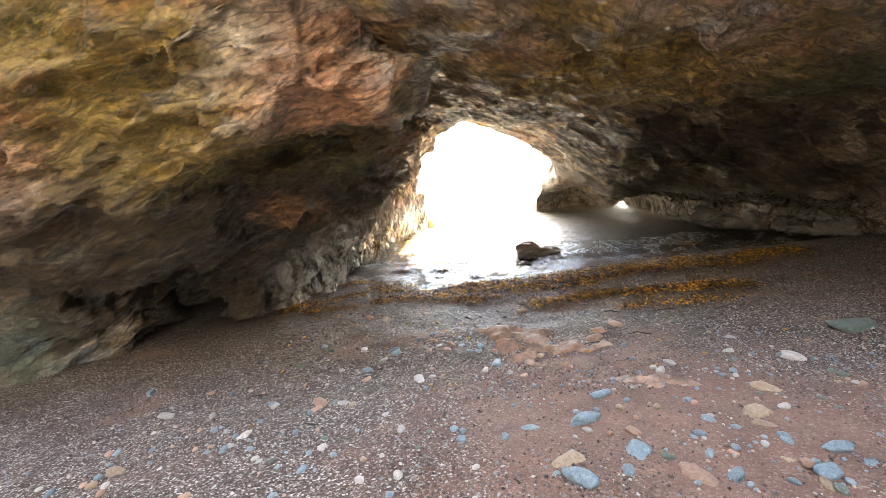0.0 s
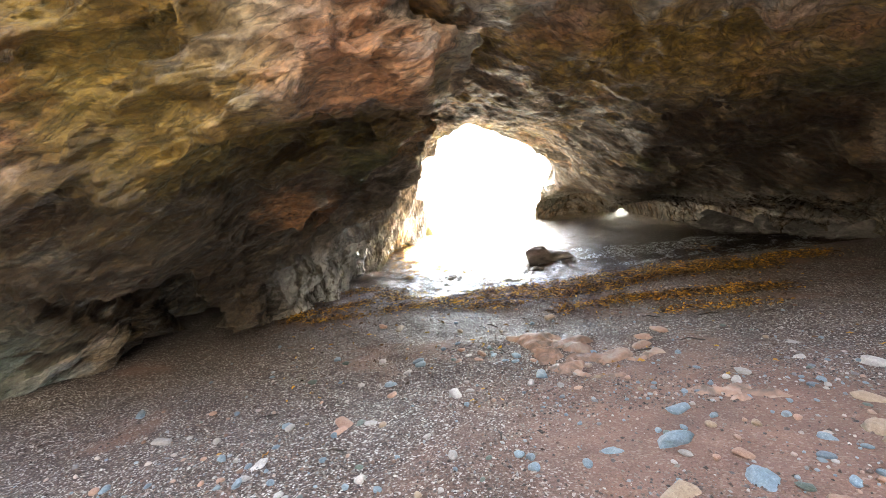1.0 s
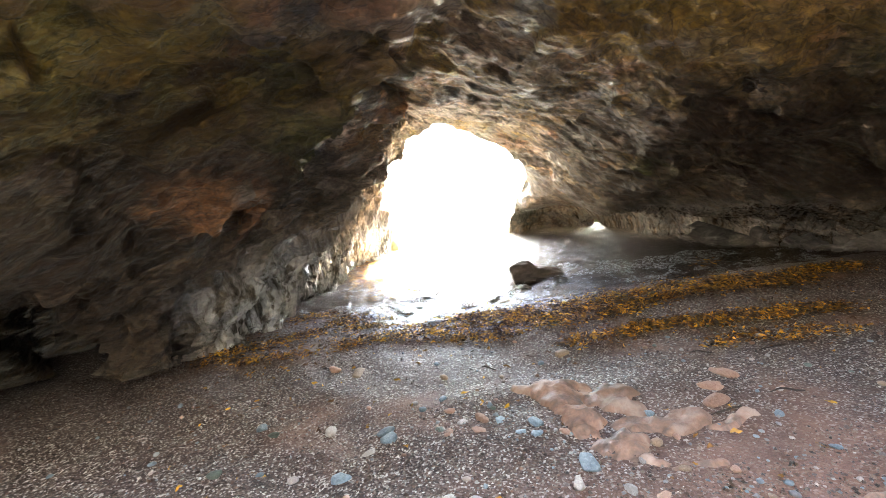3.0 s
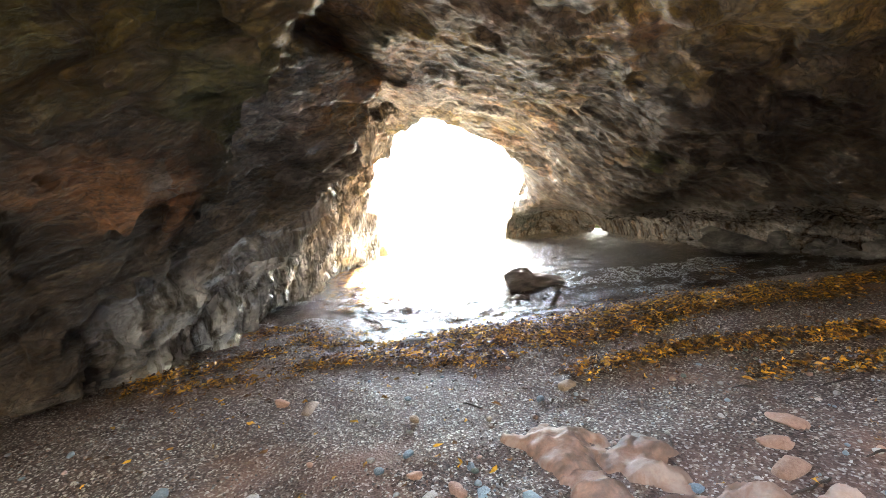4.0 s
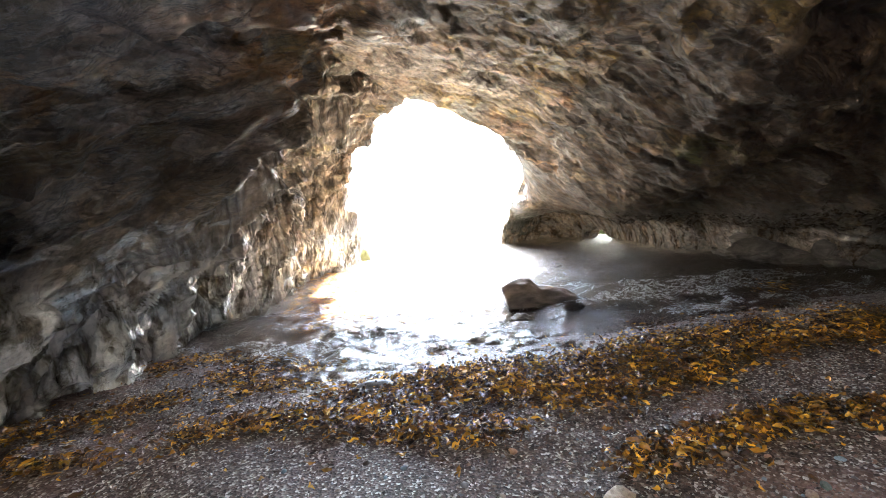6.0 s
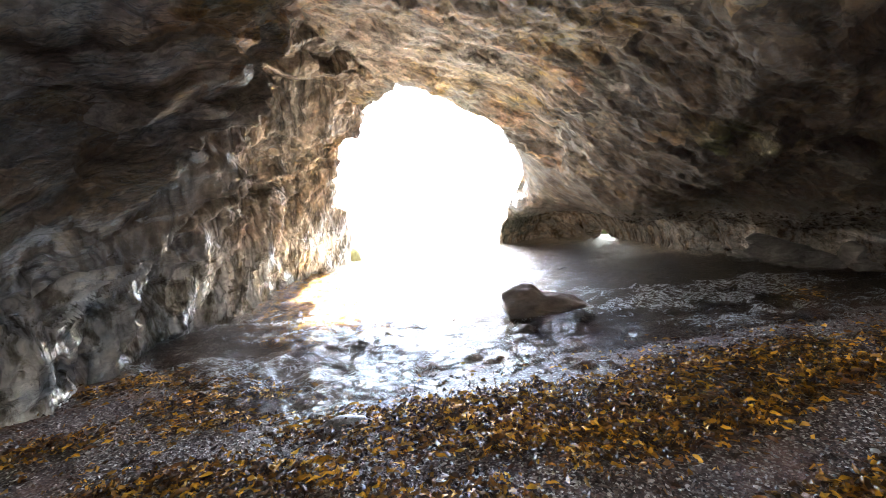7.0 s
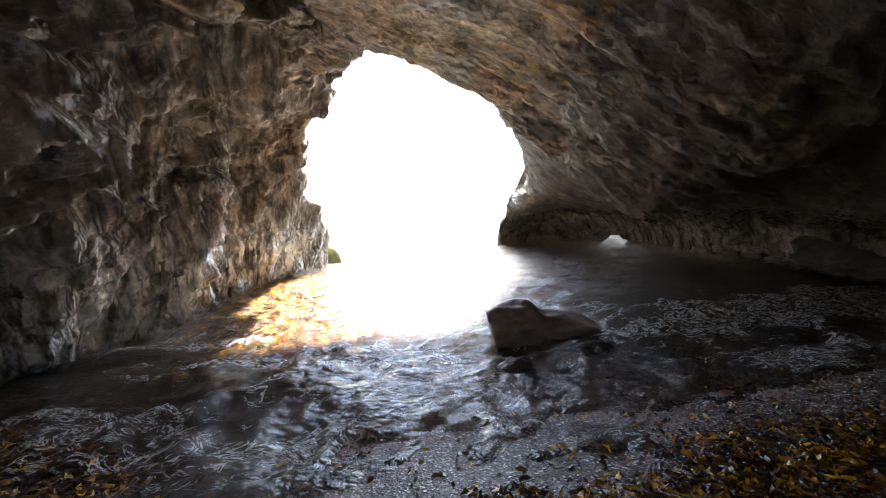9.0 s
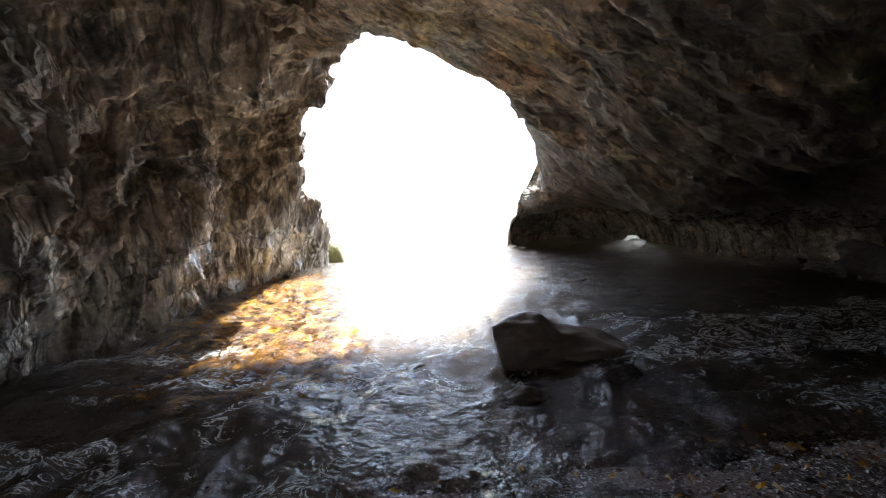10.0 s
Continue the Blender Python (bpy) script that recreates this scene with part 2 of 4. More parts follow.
def ground_material():
    m = Nodes("beach_gravel")
    p = m.coords()
    cell = m.voronoi(p, 75, "Color")
    r = m.n("SeparateColor")
    m.link(cell, r.inputs[0])
    grains = m.ramp(r.outputs[0], [(0.0, (0.022, 0.016, 0.015)), (0.40, (0.075, 0.048, 0.040)), (0.7, (0.15, 0.105, 0.088)), (0.85, (0.27, 0.24, 0.21)), (0.95, (0.60, 0.57, 0.53))])
    sand = m.ramp(m.noise(p, 90, 4, 0.7), [(0.3, (0.15, 0.080, 0.058)), (0.7, (0.27, 0.155, 0.115))])
    patch = m.ramp(m.noise(m.coords((0.7, 1.0, 1.0)), 0.75, 5, 0.6, 0.5), [(0.54, 0.0), (0.68, 0.9)])
    far = m.n("VectorMath", operation="DISTANCE")
    m.link(p, far.inputs[0])
    far.inputs[1].default_value = (1.5, 2.3, -0.6)
    bare = m.ramp(m.math("ADD", m.math("MULTIPLY", far.outputs["Value"], 0.22), m.math("MULTIPLY", m.noise(p, 1.6, 4, 0.6), 0.6)), [(0.55, 1.0), (0.85, 0.0)])
    patch = m.math("MAXIMUM", patch, m.math("MULTIPLY", bare, 0.85))
    c = m.mix(patch, grains, sand)
    c = m.mix(0.8, c, m.ramp(m.noise(p, 2.2, 5, 0.6), [(0.3, 0.62), (0.7, 1.2)]), "MULTIPLY")
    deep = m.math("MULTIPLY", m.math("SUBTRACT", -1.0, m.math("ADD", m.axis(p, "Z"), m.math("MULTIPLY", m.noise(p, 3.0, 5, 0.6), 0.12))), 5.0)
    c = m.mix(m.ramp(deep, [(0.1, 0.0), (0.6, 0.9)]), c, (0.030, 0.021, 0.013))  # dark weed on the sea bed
    bounce_bar = m.n("VectorMath", operation="DISTANCE")  # a patch of pale sand, added under the mouth to bounce light up
    m.link(m.coords((1.0, 0.45, 0.3)), bounce_bar.inputs[0])
    bounce_bar.inputs[1].default_value = (2.0, 6.3, -0.4)
    spread_out = m.math("ADD", m.math("MULTIPLY", bounce_bar.outputs["Value"], 0.4), m.math("MULTIPLY", m.noise(p, 1.6, 5, 0.65), 0.5))
    offshore = m.ramp(m.math("MULTIPLY", m.axis(p, "Y"), 0.02), [(0.36, 0.0), (0.44, 1.0)])
    c = m.mix(m.ramp(spread_out, [(0.55, 1.0), (0.80, 0.0)]), c, (0.15, 0.145, 0.125))
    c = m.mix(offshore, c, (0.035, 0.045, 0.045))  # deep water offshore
    h = m.bump(m.voronoi(p, 75), 0.5, 0.012)
    h = m.bump(m.noise(p, 22, 5, 0.6), 0.5, 0.02, h)
    w = m.ramp(m.math("ADD", m.axis(p, "Z"), 1.0), [(0.0, 0.55), (0.3, 0.85)])
    return m.done(c, w, h)


def stone_material(name, stops, rough=0.5, scale=30, wet=0.0):
    """A sea-worn stone: its own tone, flecked and veined."""
    m = Nodes(name)
    p = m.coords(own=True)
    o = m.n("ObjectInfo").outputs["Random"]
    q = m.n("VectorMath", operation="ADD")
    m.link(p, q.inputs[0])
    m.link(m.math("MULTIPLY", o, 37.0), q.inputs[1])
    c = m.ramp(m.noise(q.outputs[0], scale * 0.25, 6, 0.65, 0.6), stops)
    c = m.mix(0.6, c, m.ramp(m.noise(q.outputs[0], scale, 4, 0.7), [(0.3, 0.65), (0.7, 1.25)]), "MULTIPLY")
    c = m.mix(1.0, c, m.ramp(o, [(0.0, 0.72), (1.0, 1.2)]), "MULTIPLY")
    h = m.bump(m.noise(q.outputs[0], scale * 0.5, 7, 0.7), 0.6, 0.03)
    return m.done(c, rough, h)


def gravel_material():
    m = Nodes("loose_gravel")
    i = m.n("NewGeometry").outputs["Random Per Island"]
    c = m.ramp(i, [(0.0, (0.024, 0.017, 0.014)), (0.30, (0.075, 0.046, 0.036)), (0.50, (0.145, 0.090, 0.068)), (0.60, (0.075, 0.074, 0.074)),
                   (0.70, (0.20, 0.115, 0.078)), (0.84, (0.19, 0.165, 0.14)), (0.93, (0.18, 0.20, 0.21)), (0.99, (0.50, 0.46, 0.41))])
    c = m.mix(0.6, c, m.ramp(m.noise(m.coords(), 120, 3, 0.6), [(0.3, 0.7), (0.7, 1.2)]), "MULTIPLY")
    w = m.ramp(m.math("ADD", m.axis(m.coords(), "Z"), 1.0), [(0.0, 0.38), (0.6, 0.55)])
    return m.done(c, w)


def kelp_material():
    m = Nodes("wet_kelp")
    i = m.n("NewGeometry").outputs["Random Per Island"]
    c = m.ramp(i, [(0.0, (0.022, 0.011, 0.006)), (0.35, (0.060, 0.026, 0.008)), (0.58, (0.17, 0.075, 0.010)), (0.82, (0.42, 0.21, 0.015)), (1.0, (0.66, 0.37, 0.035))])
    c = m.mix(0.9, c, m.ramp(m.noise(m.coords(), 5.5, 4, 0.65), [(0.40, 0.42), (0.58, 1.8)]), "MULTIPLY")  # rotten and fresh clumps
    c = m.mix(0.5, c, m.ramp(m.noise(m.coords(), 40, 3, 0.6), [(0.3, 0.6), (0.7, 1.25)]), "MULTIPLY")
    return m.done(c, 0.42, m.bump(m.noise(m.coords(), 90, 3), 0.3, 0.005))


def water_material():
    m = Nodes("sea_water")
    p = m.coords()
    swell = m.noise(m.coords((1.0, 1.6, 1.0)), 3.2, 4, 0.6, 0.8)
    chop = m.noise(m.coords((1.0, 1.3, 1.0)), 11, 3, 0.55, 0.6)
    small = m.noise(m.coords((1.0, 1.5, 1.0)), 26, 3, 0.6, 0.5)
    n = m.bump(small, 1.0, 0.013, m.bump(chop, 1.0, 0.048, m.bump(swell, 1.0, 0.10)))
    # foam: torn streaks, thickest along the breaking edge
    y = m.axis(p, "Y")
    x = m.axis(p, "X")
    reach = m.math("SUBTRACT", y, m.math("MULTIPLY", m.ramp(m.math("MULTIPLY", x, 0.1), [(0.0, 1.0), (0.25, 0.0)]), 1.4))
    shore = m.ramp(m.math("MULTIPLY", m.math("SUBTRACT", reach, 8.0), 0.2), [(0.0, 1.0), (0.30, 0.75), (0.55, 0.1), (1.0, 0.0)])
    thread = m.math("SUBTRACT", 1.0, m.math("MULTIPLY", m.math("ABSOLUTE", m.math("SUBTRACT", m.noise(m.coords((1.0, 1.7, 1.0), (0, 0, 14)), 4.6, 7, 0.68, 1.6), 0.5)), 19.0))
    wave = m.ramp(m.math("ABSOLUTE", m.math("SUBTRACT", m.math("SUBTRACT", y, m.math("MULTIPLY", x, 0.03)), 9.85)), [(0.35, 1.0), (1.3, 0.0)])
    wave = m.math("MULTIPLY", wave, m.ramp(m.math("MULTIPLY", x, 0.1), [(0.30, 0.0), (0.38, 1.0), (0.70, 1.0), (0.85, 0.0)]))
    shore = m.math("ADD", shore, m.math("MULTIPLY", wave, 0.9))
    drift = m.ramp(m.math("ADD", m.noise(m.coords((0.7, 1.2, 1.0)), 1.5, 6, 0.7, 0.8), m.math("MULTIPLY", shore, 0.20)), [(0.60, 0.0), (0.76, 1.0)])
    drift = m.math("MULTIPLY", drift, m.ramp(m.math("MULTIPLY", reach, 0.05), [(0.54, 1.0), (0.64, 0.0)]))
    foam = m.ramp(m.math("MULTIPLY", thread, drift), [(0.50, 0.0), (0.78, 1.0)])
    surf_at = m.n("VectorMath", operation="DISTANCE")  # the swell breaks white just inside the mouth
    m.link(m.coords((1.0, 0.9, 1.0)), surf_at.inputs[0])
    surf_at.inputs[1].default_value = (1.7, 10.4, WATER)
    surf = m.ramp(m.math("ADD", m.math("MULTIPLY", surf_at.outputs["Value"], 0.42), m.noise(p, 4.0, 6, 0.7)), [(0.72, 0.9), (0.86, 0.0)])
    foam = m.math("MAXIMUM", foam, surf)
    clear = m.ramp(m.math("MULTIPLY", y, 0.04), [(0.40, 0.0), (0.48, 1.0)])
    tint = m.mix(clear, (0.34, 0.28, 0.21), (0.72, 0.72, 0.68))  # peaty and stirred up by the shore
    m.done(tint, 0.04, n, IOR=1.33, Transmission_Weight=1.0)
    white = m.n("BsdfDiffuse")
    white.inputs["Color"].default_value = (0.78, 0.80, 0.80, 1)
    mixer = m.n("MixShader")
    m.link(m.math("MULTIPLY", foam, 0.75), mixer.inputs[0])
    m.link(m.b.outputs[0], mixer.inputs[1])
    m.link(white.outputs[0], mixer.inputs[2])
    m.link(mixer.outputs[0], m.out.inputs["Surface"])
    return m.mat


# black spots: dark slime, with shade painted in under the brow and in hollows
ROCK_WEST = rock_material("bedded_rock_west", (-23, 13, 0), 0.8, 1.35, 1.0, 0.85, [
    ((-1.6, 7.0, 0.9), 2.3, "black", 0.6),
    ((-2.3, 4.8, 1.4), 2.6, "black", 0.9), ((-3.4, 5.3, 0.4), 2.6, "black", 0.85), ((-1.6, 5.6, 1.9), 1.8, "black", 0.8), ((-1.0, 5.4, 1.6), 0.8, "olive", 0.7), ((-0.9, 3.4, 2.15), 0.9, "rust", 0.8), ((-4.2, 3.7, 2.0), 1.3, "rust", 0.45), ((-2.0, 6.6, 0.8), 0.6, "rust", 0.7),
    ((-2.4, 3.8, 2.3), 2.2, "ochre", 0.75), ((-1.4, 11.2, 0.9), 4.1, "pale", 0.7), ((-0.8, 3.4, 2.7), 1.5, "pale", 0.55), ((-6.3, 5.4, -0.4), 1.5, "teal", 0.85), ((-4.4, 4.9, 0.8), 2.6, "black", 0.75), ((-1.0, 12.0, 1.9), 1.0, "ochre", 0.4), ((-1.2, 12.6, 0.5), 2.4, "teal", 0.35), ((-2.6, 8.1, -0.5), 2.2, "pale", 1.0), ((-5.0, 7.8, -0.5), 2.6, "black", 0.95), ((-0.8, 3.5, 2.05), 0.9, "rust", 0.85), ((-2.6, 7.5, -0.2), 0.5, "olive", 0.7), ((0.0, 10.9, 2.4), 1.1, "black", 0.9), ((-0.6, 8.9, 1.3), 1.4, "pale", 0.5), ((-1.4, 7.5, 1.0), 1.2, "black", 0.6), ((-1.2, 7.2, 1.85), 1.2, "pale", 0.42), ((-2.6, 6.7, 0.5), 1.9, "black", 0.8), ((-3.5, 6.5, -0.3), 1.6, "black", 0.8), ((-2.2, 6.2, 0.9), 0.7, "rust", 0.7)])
# black spots: dark film, with the shade of the vault's right side painted in
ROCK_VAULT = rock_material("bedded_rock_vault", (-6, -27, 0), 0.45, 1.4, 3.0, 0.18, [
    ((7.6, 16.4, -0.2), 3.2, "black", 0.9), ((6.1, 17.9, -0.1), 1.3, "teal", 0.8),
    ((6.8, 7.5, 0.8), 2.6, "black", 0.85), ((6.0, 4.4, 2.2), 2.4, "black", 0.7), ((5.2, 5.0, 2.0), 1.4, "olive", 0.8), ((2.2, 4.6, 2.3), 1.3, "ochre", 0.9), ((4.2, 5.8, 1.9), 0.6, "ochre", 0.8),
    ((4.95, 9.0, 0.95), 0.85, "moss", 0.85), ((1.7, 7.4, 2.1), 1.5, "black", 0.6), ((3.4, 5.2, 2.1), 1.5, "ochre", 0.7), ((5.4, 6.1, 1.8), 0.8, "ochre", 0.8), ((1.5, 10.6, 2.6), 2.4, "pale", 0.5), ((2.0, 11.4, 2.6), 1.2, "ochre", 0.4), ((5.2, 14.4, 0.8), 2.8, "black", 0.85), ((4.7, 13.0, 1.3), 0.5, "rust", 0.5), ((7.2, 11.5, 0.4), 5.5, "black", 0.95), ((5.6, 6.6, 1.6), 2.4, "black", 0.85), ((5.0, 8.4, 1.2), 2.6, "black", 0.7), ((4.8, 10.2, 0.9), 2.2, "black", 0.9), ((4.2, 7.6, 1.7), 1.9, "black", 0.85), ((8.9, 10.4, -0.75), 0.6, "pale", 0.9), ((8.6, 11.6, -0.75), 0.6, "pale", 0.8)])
def shingle_material():
    m = Nodes("shingle")
    i = m.n("NewGeometry").outputs["Random Per Island"]
    c = m.ramp(i, [(0.0, (0.10, 0.065, 0.05)), (0.16, (0.20, 0.12, 0.085)), (0.32, (0.16, 0.215, 0.25)), (0.55, (0.26, 0.32, 0.35)), (0.72, (0.40, 0.37, 0.34)), (0.86, (0.38, 0.24, 0.18)), (1.0, (0.58, 0.56, 0.52))])
    c = m.mix(0.6, c, m.ramp(m.noise(m.coords(), 70, 5, 0.65), [(0.3, 0.6), (0.7, 1.25)]), "MULTIPLY")
    return m.done(c, 0.5, m.bump(m.noise(m.coords(), 60, 4), 0.4, 0.01))


SHINGLE = shingle_material()
GROUND = ground_material()
GRAVEL = gravel_material()
KELP = kelp_material()
WATER_MAT = water_material()
BLUE = stone_material("blue_grey_stone", [(0.3, (0.125, 0.175, 0.21)), (0.55, (0.20, 0.275, 0.325)), (0.75, (0.38, 0.44, 0.47))])
PALE = stone_material("pale_stone", [(0.3, (0.34, 0.31, 0.28)), (0.6, (0.52, 0.49, 0.46)), (0.8, (0.66, 0.63, 0.60))])
ORANGE = stone_material("orange_sandstone", [(0.3, (0.33, 0.19, 0.13)), (0.6, (0.47, 0.29, 0.21)), (0.8, (0.58, 0.42, 0.34))])
TAN = stone_material("tan_sandstone", [(0.3, (0.24, 0.165, 0.11)), (0.6, (0.38, 0.28, 0.19)), (0.8, (0.48, 0.39, 0.30))])
TEAL = stone_material("green_slate", [(0.3, (0.07, 0.10, 0.085)), (0.6, (0.15, 0.19, 0.165)), (0.8, (0.28, 0.31, 0.28))])
BEDROCK = stone_material("pink_bedrock", [(0.3, (0.10, 0.070, 0.056)), (0.42, (0.20, 0.14, 0.11)), (0.52, (0.33, 0.20, 0.142)), (0.64, (0.40, 0.30, 0.24))], 0.6, 16)
STICK = stone_material("dark_twig", [(0.3, (0.020, 0.013, 0.009)), (0.6, (0.05, 0.034, 0.024)), (0.8, (0.10, 0.075, 0.055))], 0.6, 40)
TIP = stone_material("sunlit_algae_rock", [(0.3, (0.14, 0.14, 0.05)), (0.55, (0.26, 0.26, 0.11)), (0.8, (0.40, 0.39, 0.24))], 0.5, 14)
DARK = stone_material("wet_dark_rock", [(0.3, (0.05, 0.042, 0.037)), (0.55, (0.13, 0.105, 0.09)), (0.8, (0.25, 0.21, 0.185))], 0.33, 9)
BOULDER = stone_material("wet_brown_boulder", [(0.3, (0.085, 0.070, 0.062)), (0.5, (0.19, 0.155, 0.135)), (0.7, (0.34, 0.30, 0.27))], 0.33, 11)
# near-black, so that the unseen cliff behind bounces little light
BLOCKER_ROCK = stone_material("dark_blocker_rock", [(0.3, (0.02, 0.02, 0.016)), (0.55, (0.05, 0.046, 0.038)), (0.8, (0.10, 0.092, 0.078))], 0.5, 9)
RIB = stone_material("scoured_grey_rock", [(0.3, (0.05, 0.045, 0.04)), (0.55, (0.15, 0.138, 0.122)), (0.8, (0.34, 0.32, 0.29))], 0.4, 12)
ALGAE = stone_material("algae_rock", [(0.3, (0.03, 0.045, 0.012)), (0.55, (0.07, 0.095, 0.025)), (0.8, (0.15, 0.18, 0.07))], 0.5, 14)


# ---- building helpers ----
def mesh_object(name, verts, faces, material, parent=None, smooth=True):
    me = bpy.data.meshes.new(name)
    verts, faces = np.asarray(verts, np.float32), np.asarray(faces, np.int32)
    k = faces.shape[1]
    me.vertices.add(len(verts))
    me.vertices.foreach_set("co", verts.ravel())
    me.loops.add(faces.size)
    me.loops.foreach_set("vertex_index", faces.ravel())
    me.polygons.add(len(faces))
    me.polygons.foreach_set("loop_start", np.arange(0, faces.size, k, dtype=np.int32))
    me.polygons.foreach_set("use_smooth", np.full(len(faces), smooth))
    me.update(calc_edges=True)
    me.validate()
    me.materials.append(material)
    ob = new(name, me)
    ob.parent = parent
    return ob


def grid_faces(nu, nv, wrap_u=False):
    i, j = np.meshgrid(np.arange(nu if wrap_u else nu - 1), np.arange(nv - 1), indexing="ij")
    a, b = i * nv + j, ((i + 1) % nu) * nv + j
    return np.stack([a, b, b + 1, a + 1], -1).reshape(-1, 4)


def spline(points, t, closed=False):
    """Catmull-Rom through points (n x ...), at parameters t from 0 to n - 1 (or n, closed)."""
    n = len(points)
    i = np.floor(t).astype(int)
    i = i % n if closed else np.clip(i, 0, n - 2)
    f = t - np.floor(t) if closed else t - i
    take = (lambda k: points[k % n]) if closed else (lambda k: points[np.clip(k, 0, n - 1)])
    p0, p1, p2, p3 = take(i - 1), take(i), take(i + 1), take(i + 2)
    f = f.reshape(-1, *[1] * (points.ndim - 1))
    return 0.5 * (2 * p1 + (p2 - p0) * f + (2 * p0 - 5 * p1 + 4 * p2 - p3) * f ** 2 + (3 * p1 - p0 - 3 * p2 + p3) * f ** 3)


def grid_normals(p, wrap=False):
    du = np.roll(p, -1, 0) - np.roll(p, 1, 0) if wrap else np.gradient(p, axis=0)
    n = np.cross(du, np.gradient(p, axis=1))
    return n / (np.linalg.norm(n, axis=-1, keepdims=True) + 1e-9)


def plates(bed, freq, stretch, seed, warp):
    """Stacked beds of rock: each stands out or back by its own uneven amount, with a sharp edge above it; from -1 to 1."""
    t = bed[:, 2] * freq + warp
    layer = np.floor(t)
    part = step01((t - layer - 0.80) / 0.20)
    plane = bed[:, :2] * stretch
    out = 0
    for k, w in ((0, 1 - part), (1, part)):
        at = np.concatenate([plane, (layer + k)[:, None] * 7.37 + 0.5], 1)
        n = 2.4 * wave_noise(at, seed) + 0.9 * wave_noise(at * (2.7, 2.7, 1), seed + 1)
        out = out + w * (0.35 * n + 0.65 * np.tanh(5 * (n - np.round(n))) * 0.18 + 0.65 * np.round(n) * 0.6)  # broken along joints
    return np.clip(out, -1, 1)


HOLLOWS = [((-0.5, 10.2, 1.75), 0.42, 0.9), ((-0.1, 11.0, 2.0), 0.42, 0.8), ((0.15, 11.4, 2.35), 0.4, 0.5), ((-1.2, 10.35, 1.0), 0.22, 0.25), ((-1.5, 10.9, 0.5), 0.2, 0.22)]  # place, reach, depth of scooped holes


def roughen(p, normals, tilt, flutes, inset=0.10, grain=1.0, relief=1.0):
    """Breaks a smooth sheet of rock into hollows, ledges along the beds, chips and water-worn flutes."""
    q = p.reshape(-1, 3)
    a = np.array(Euler([radians(v) for v in tilt]).to_matrix())
    bed = q @ a.T
    warp = fbm(q * 0.6, 3, 13)
    ribs = step01((q[:, 1] - 7.8) / 0.6) * step01((1.2 - q[:, 2]) / 0.8)
    relief = relief * (1 - 0.7 * flutes * ribs)  # ribs take over from the beds
    d = 0.10 * fbm(q * 0.75, 3, 3)
    along, across = 1 / grain, grain ** 0.3  # streaked rock: features drawn out along the bed's fall
    d += 0.05 * ridged(bed * (0.55 * along, 0.55 * across, 1.7), 3, 21)
    for freq, deep, seed in ((1.7, 0.10, 40), (4.3, 0.065, 44), (10.5, 0.028, 48)):
        span = freq * 0.30
        d += deep * relief * plates(bed, freq, (span * along, span * across), seed, 0.9 * warp + 0.25 * fbm(bed * (freq * 0.6 * along, freq * 0.6 * across, freq * 0.2), 2, seed + 5))
    d += 0.035 * relief * ridged(bed * (2.0 * along, 2.0 * across, 4.4), 3, 31)
    d += 0.020 * fbm(q * 9, 2, 51)
    low = step01((q[:, 1] - 6.2) / 0.9) * step01((0.7 - q[:, 2]) / 0.9)
    tall = (0.2 * step01((q[:, 1] - 5.2) / 0.8) + 0.8 * step01((q[:, 1] - 7.9) / 0.5)) * step01((2.5 - q[:, 2]) / 0.8)
    bend = 0.35 * fbm(q * 0.9, 3, 61)
    fold = np.stack([0.35 * q[:, 0] + bend, 1.7 * q[:, 1] + bend - 0.9 * np.maximum(q[:, 2] + 0.2, 0), 0.25 * q[:, 2]], 1)
    d += flutes * np.maximum(low, tall) * (0.34 * ridged(fold, 1, 71) + 0.16 * ridged(fold * 2.3, 1, 75) + 0.060 * ridged(fold * 5.3, 1, 79) + 0.015 * ridged(fold * 13, 1, 83) - 0.20)
    # three proud beds that sweep up to the spur
    sweep = q[:, 2] - 1.66 - 0.55 * (q[:, 0] + 1.4) + 0.10 * fbm(q * 2.2, 3, 87)
    spur = flutes * step01((q[:, 1] - 5.9) / 0.8) * step01((8.6 - q[:, 1]) / 0.5) * step01((0.9 - q[:, 0]) / 0.5) * step01((q[:, 0] + 3.2) / 0.8)
    for level, proud, thick in ((0.05, 0.34, 0.17), (-0.38, 0.28, 0.14), (-0.78, 0.22, 0.13)):
        off = sweep - level
        d += spur * proud * np.where(off > 0, np.exp(-(off / thick) ** 2), np.exp(-(off / (0.45 * thick)) ** 2)) * (0.75 + 0.5 * fbm(q * (3.1, 3.1, 1.0), 2, 89))
    for place, reach, deep in HOLLOWS:
        d -= deep * np.exp(-((q - place) ** 2).sum(1) / reach ** 2)
    d = (d - inset) * (1 - 0.55 * step01((q[:, 1] - 13.2) / 1.5))  # smoother where the sea works
    return p + normals * d.reshape(p.shape[:2])[..., None]


# ---- ground and water ----
def spread(lo, hi, step, far_lo, far_hi):
    """Even steps from lo to hi, then ever wider ones outwards."""
    mid = np.arange(lo, hi + step / 2, step)
    out = lambda n, end: step * 1.35 ** np.arange(1, n) * end
    right = hi + np.cumsum(out(60, 1))
    left = lo + np.cumsum(out(60, -1))
    return np.concatenate([[far_lo], left[left > far_lo][::-1], mid, right[right < far_hi], [far_hi]])


def sheet(name, xs, ys, height, material):
    X, Y = np.meshgrid(xs, ys, indexing="ij")
    v = np.stack([X, Y, height(X, Y)], -1).reshape(-1, 3)
    return mesh_object(name, v, grid_faces(len(xs), len(ys)), material)


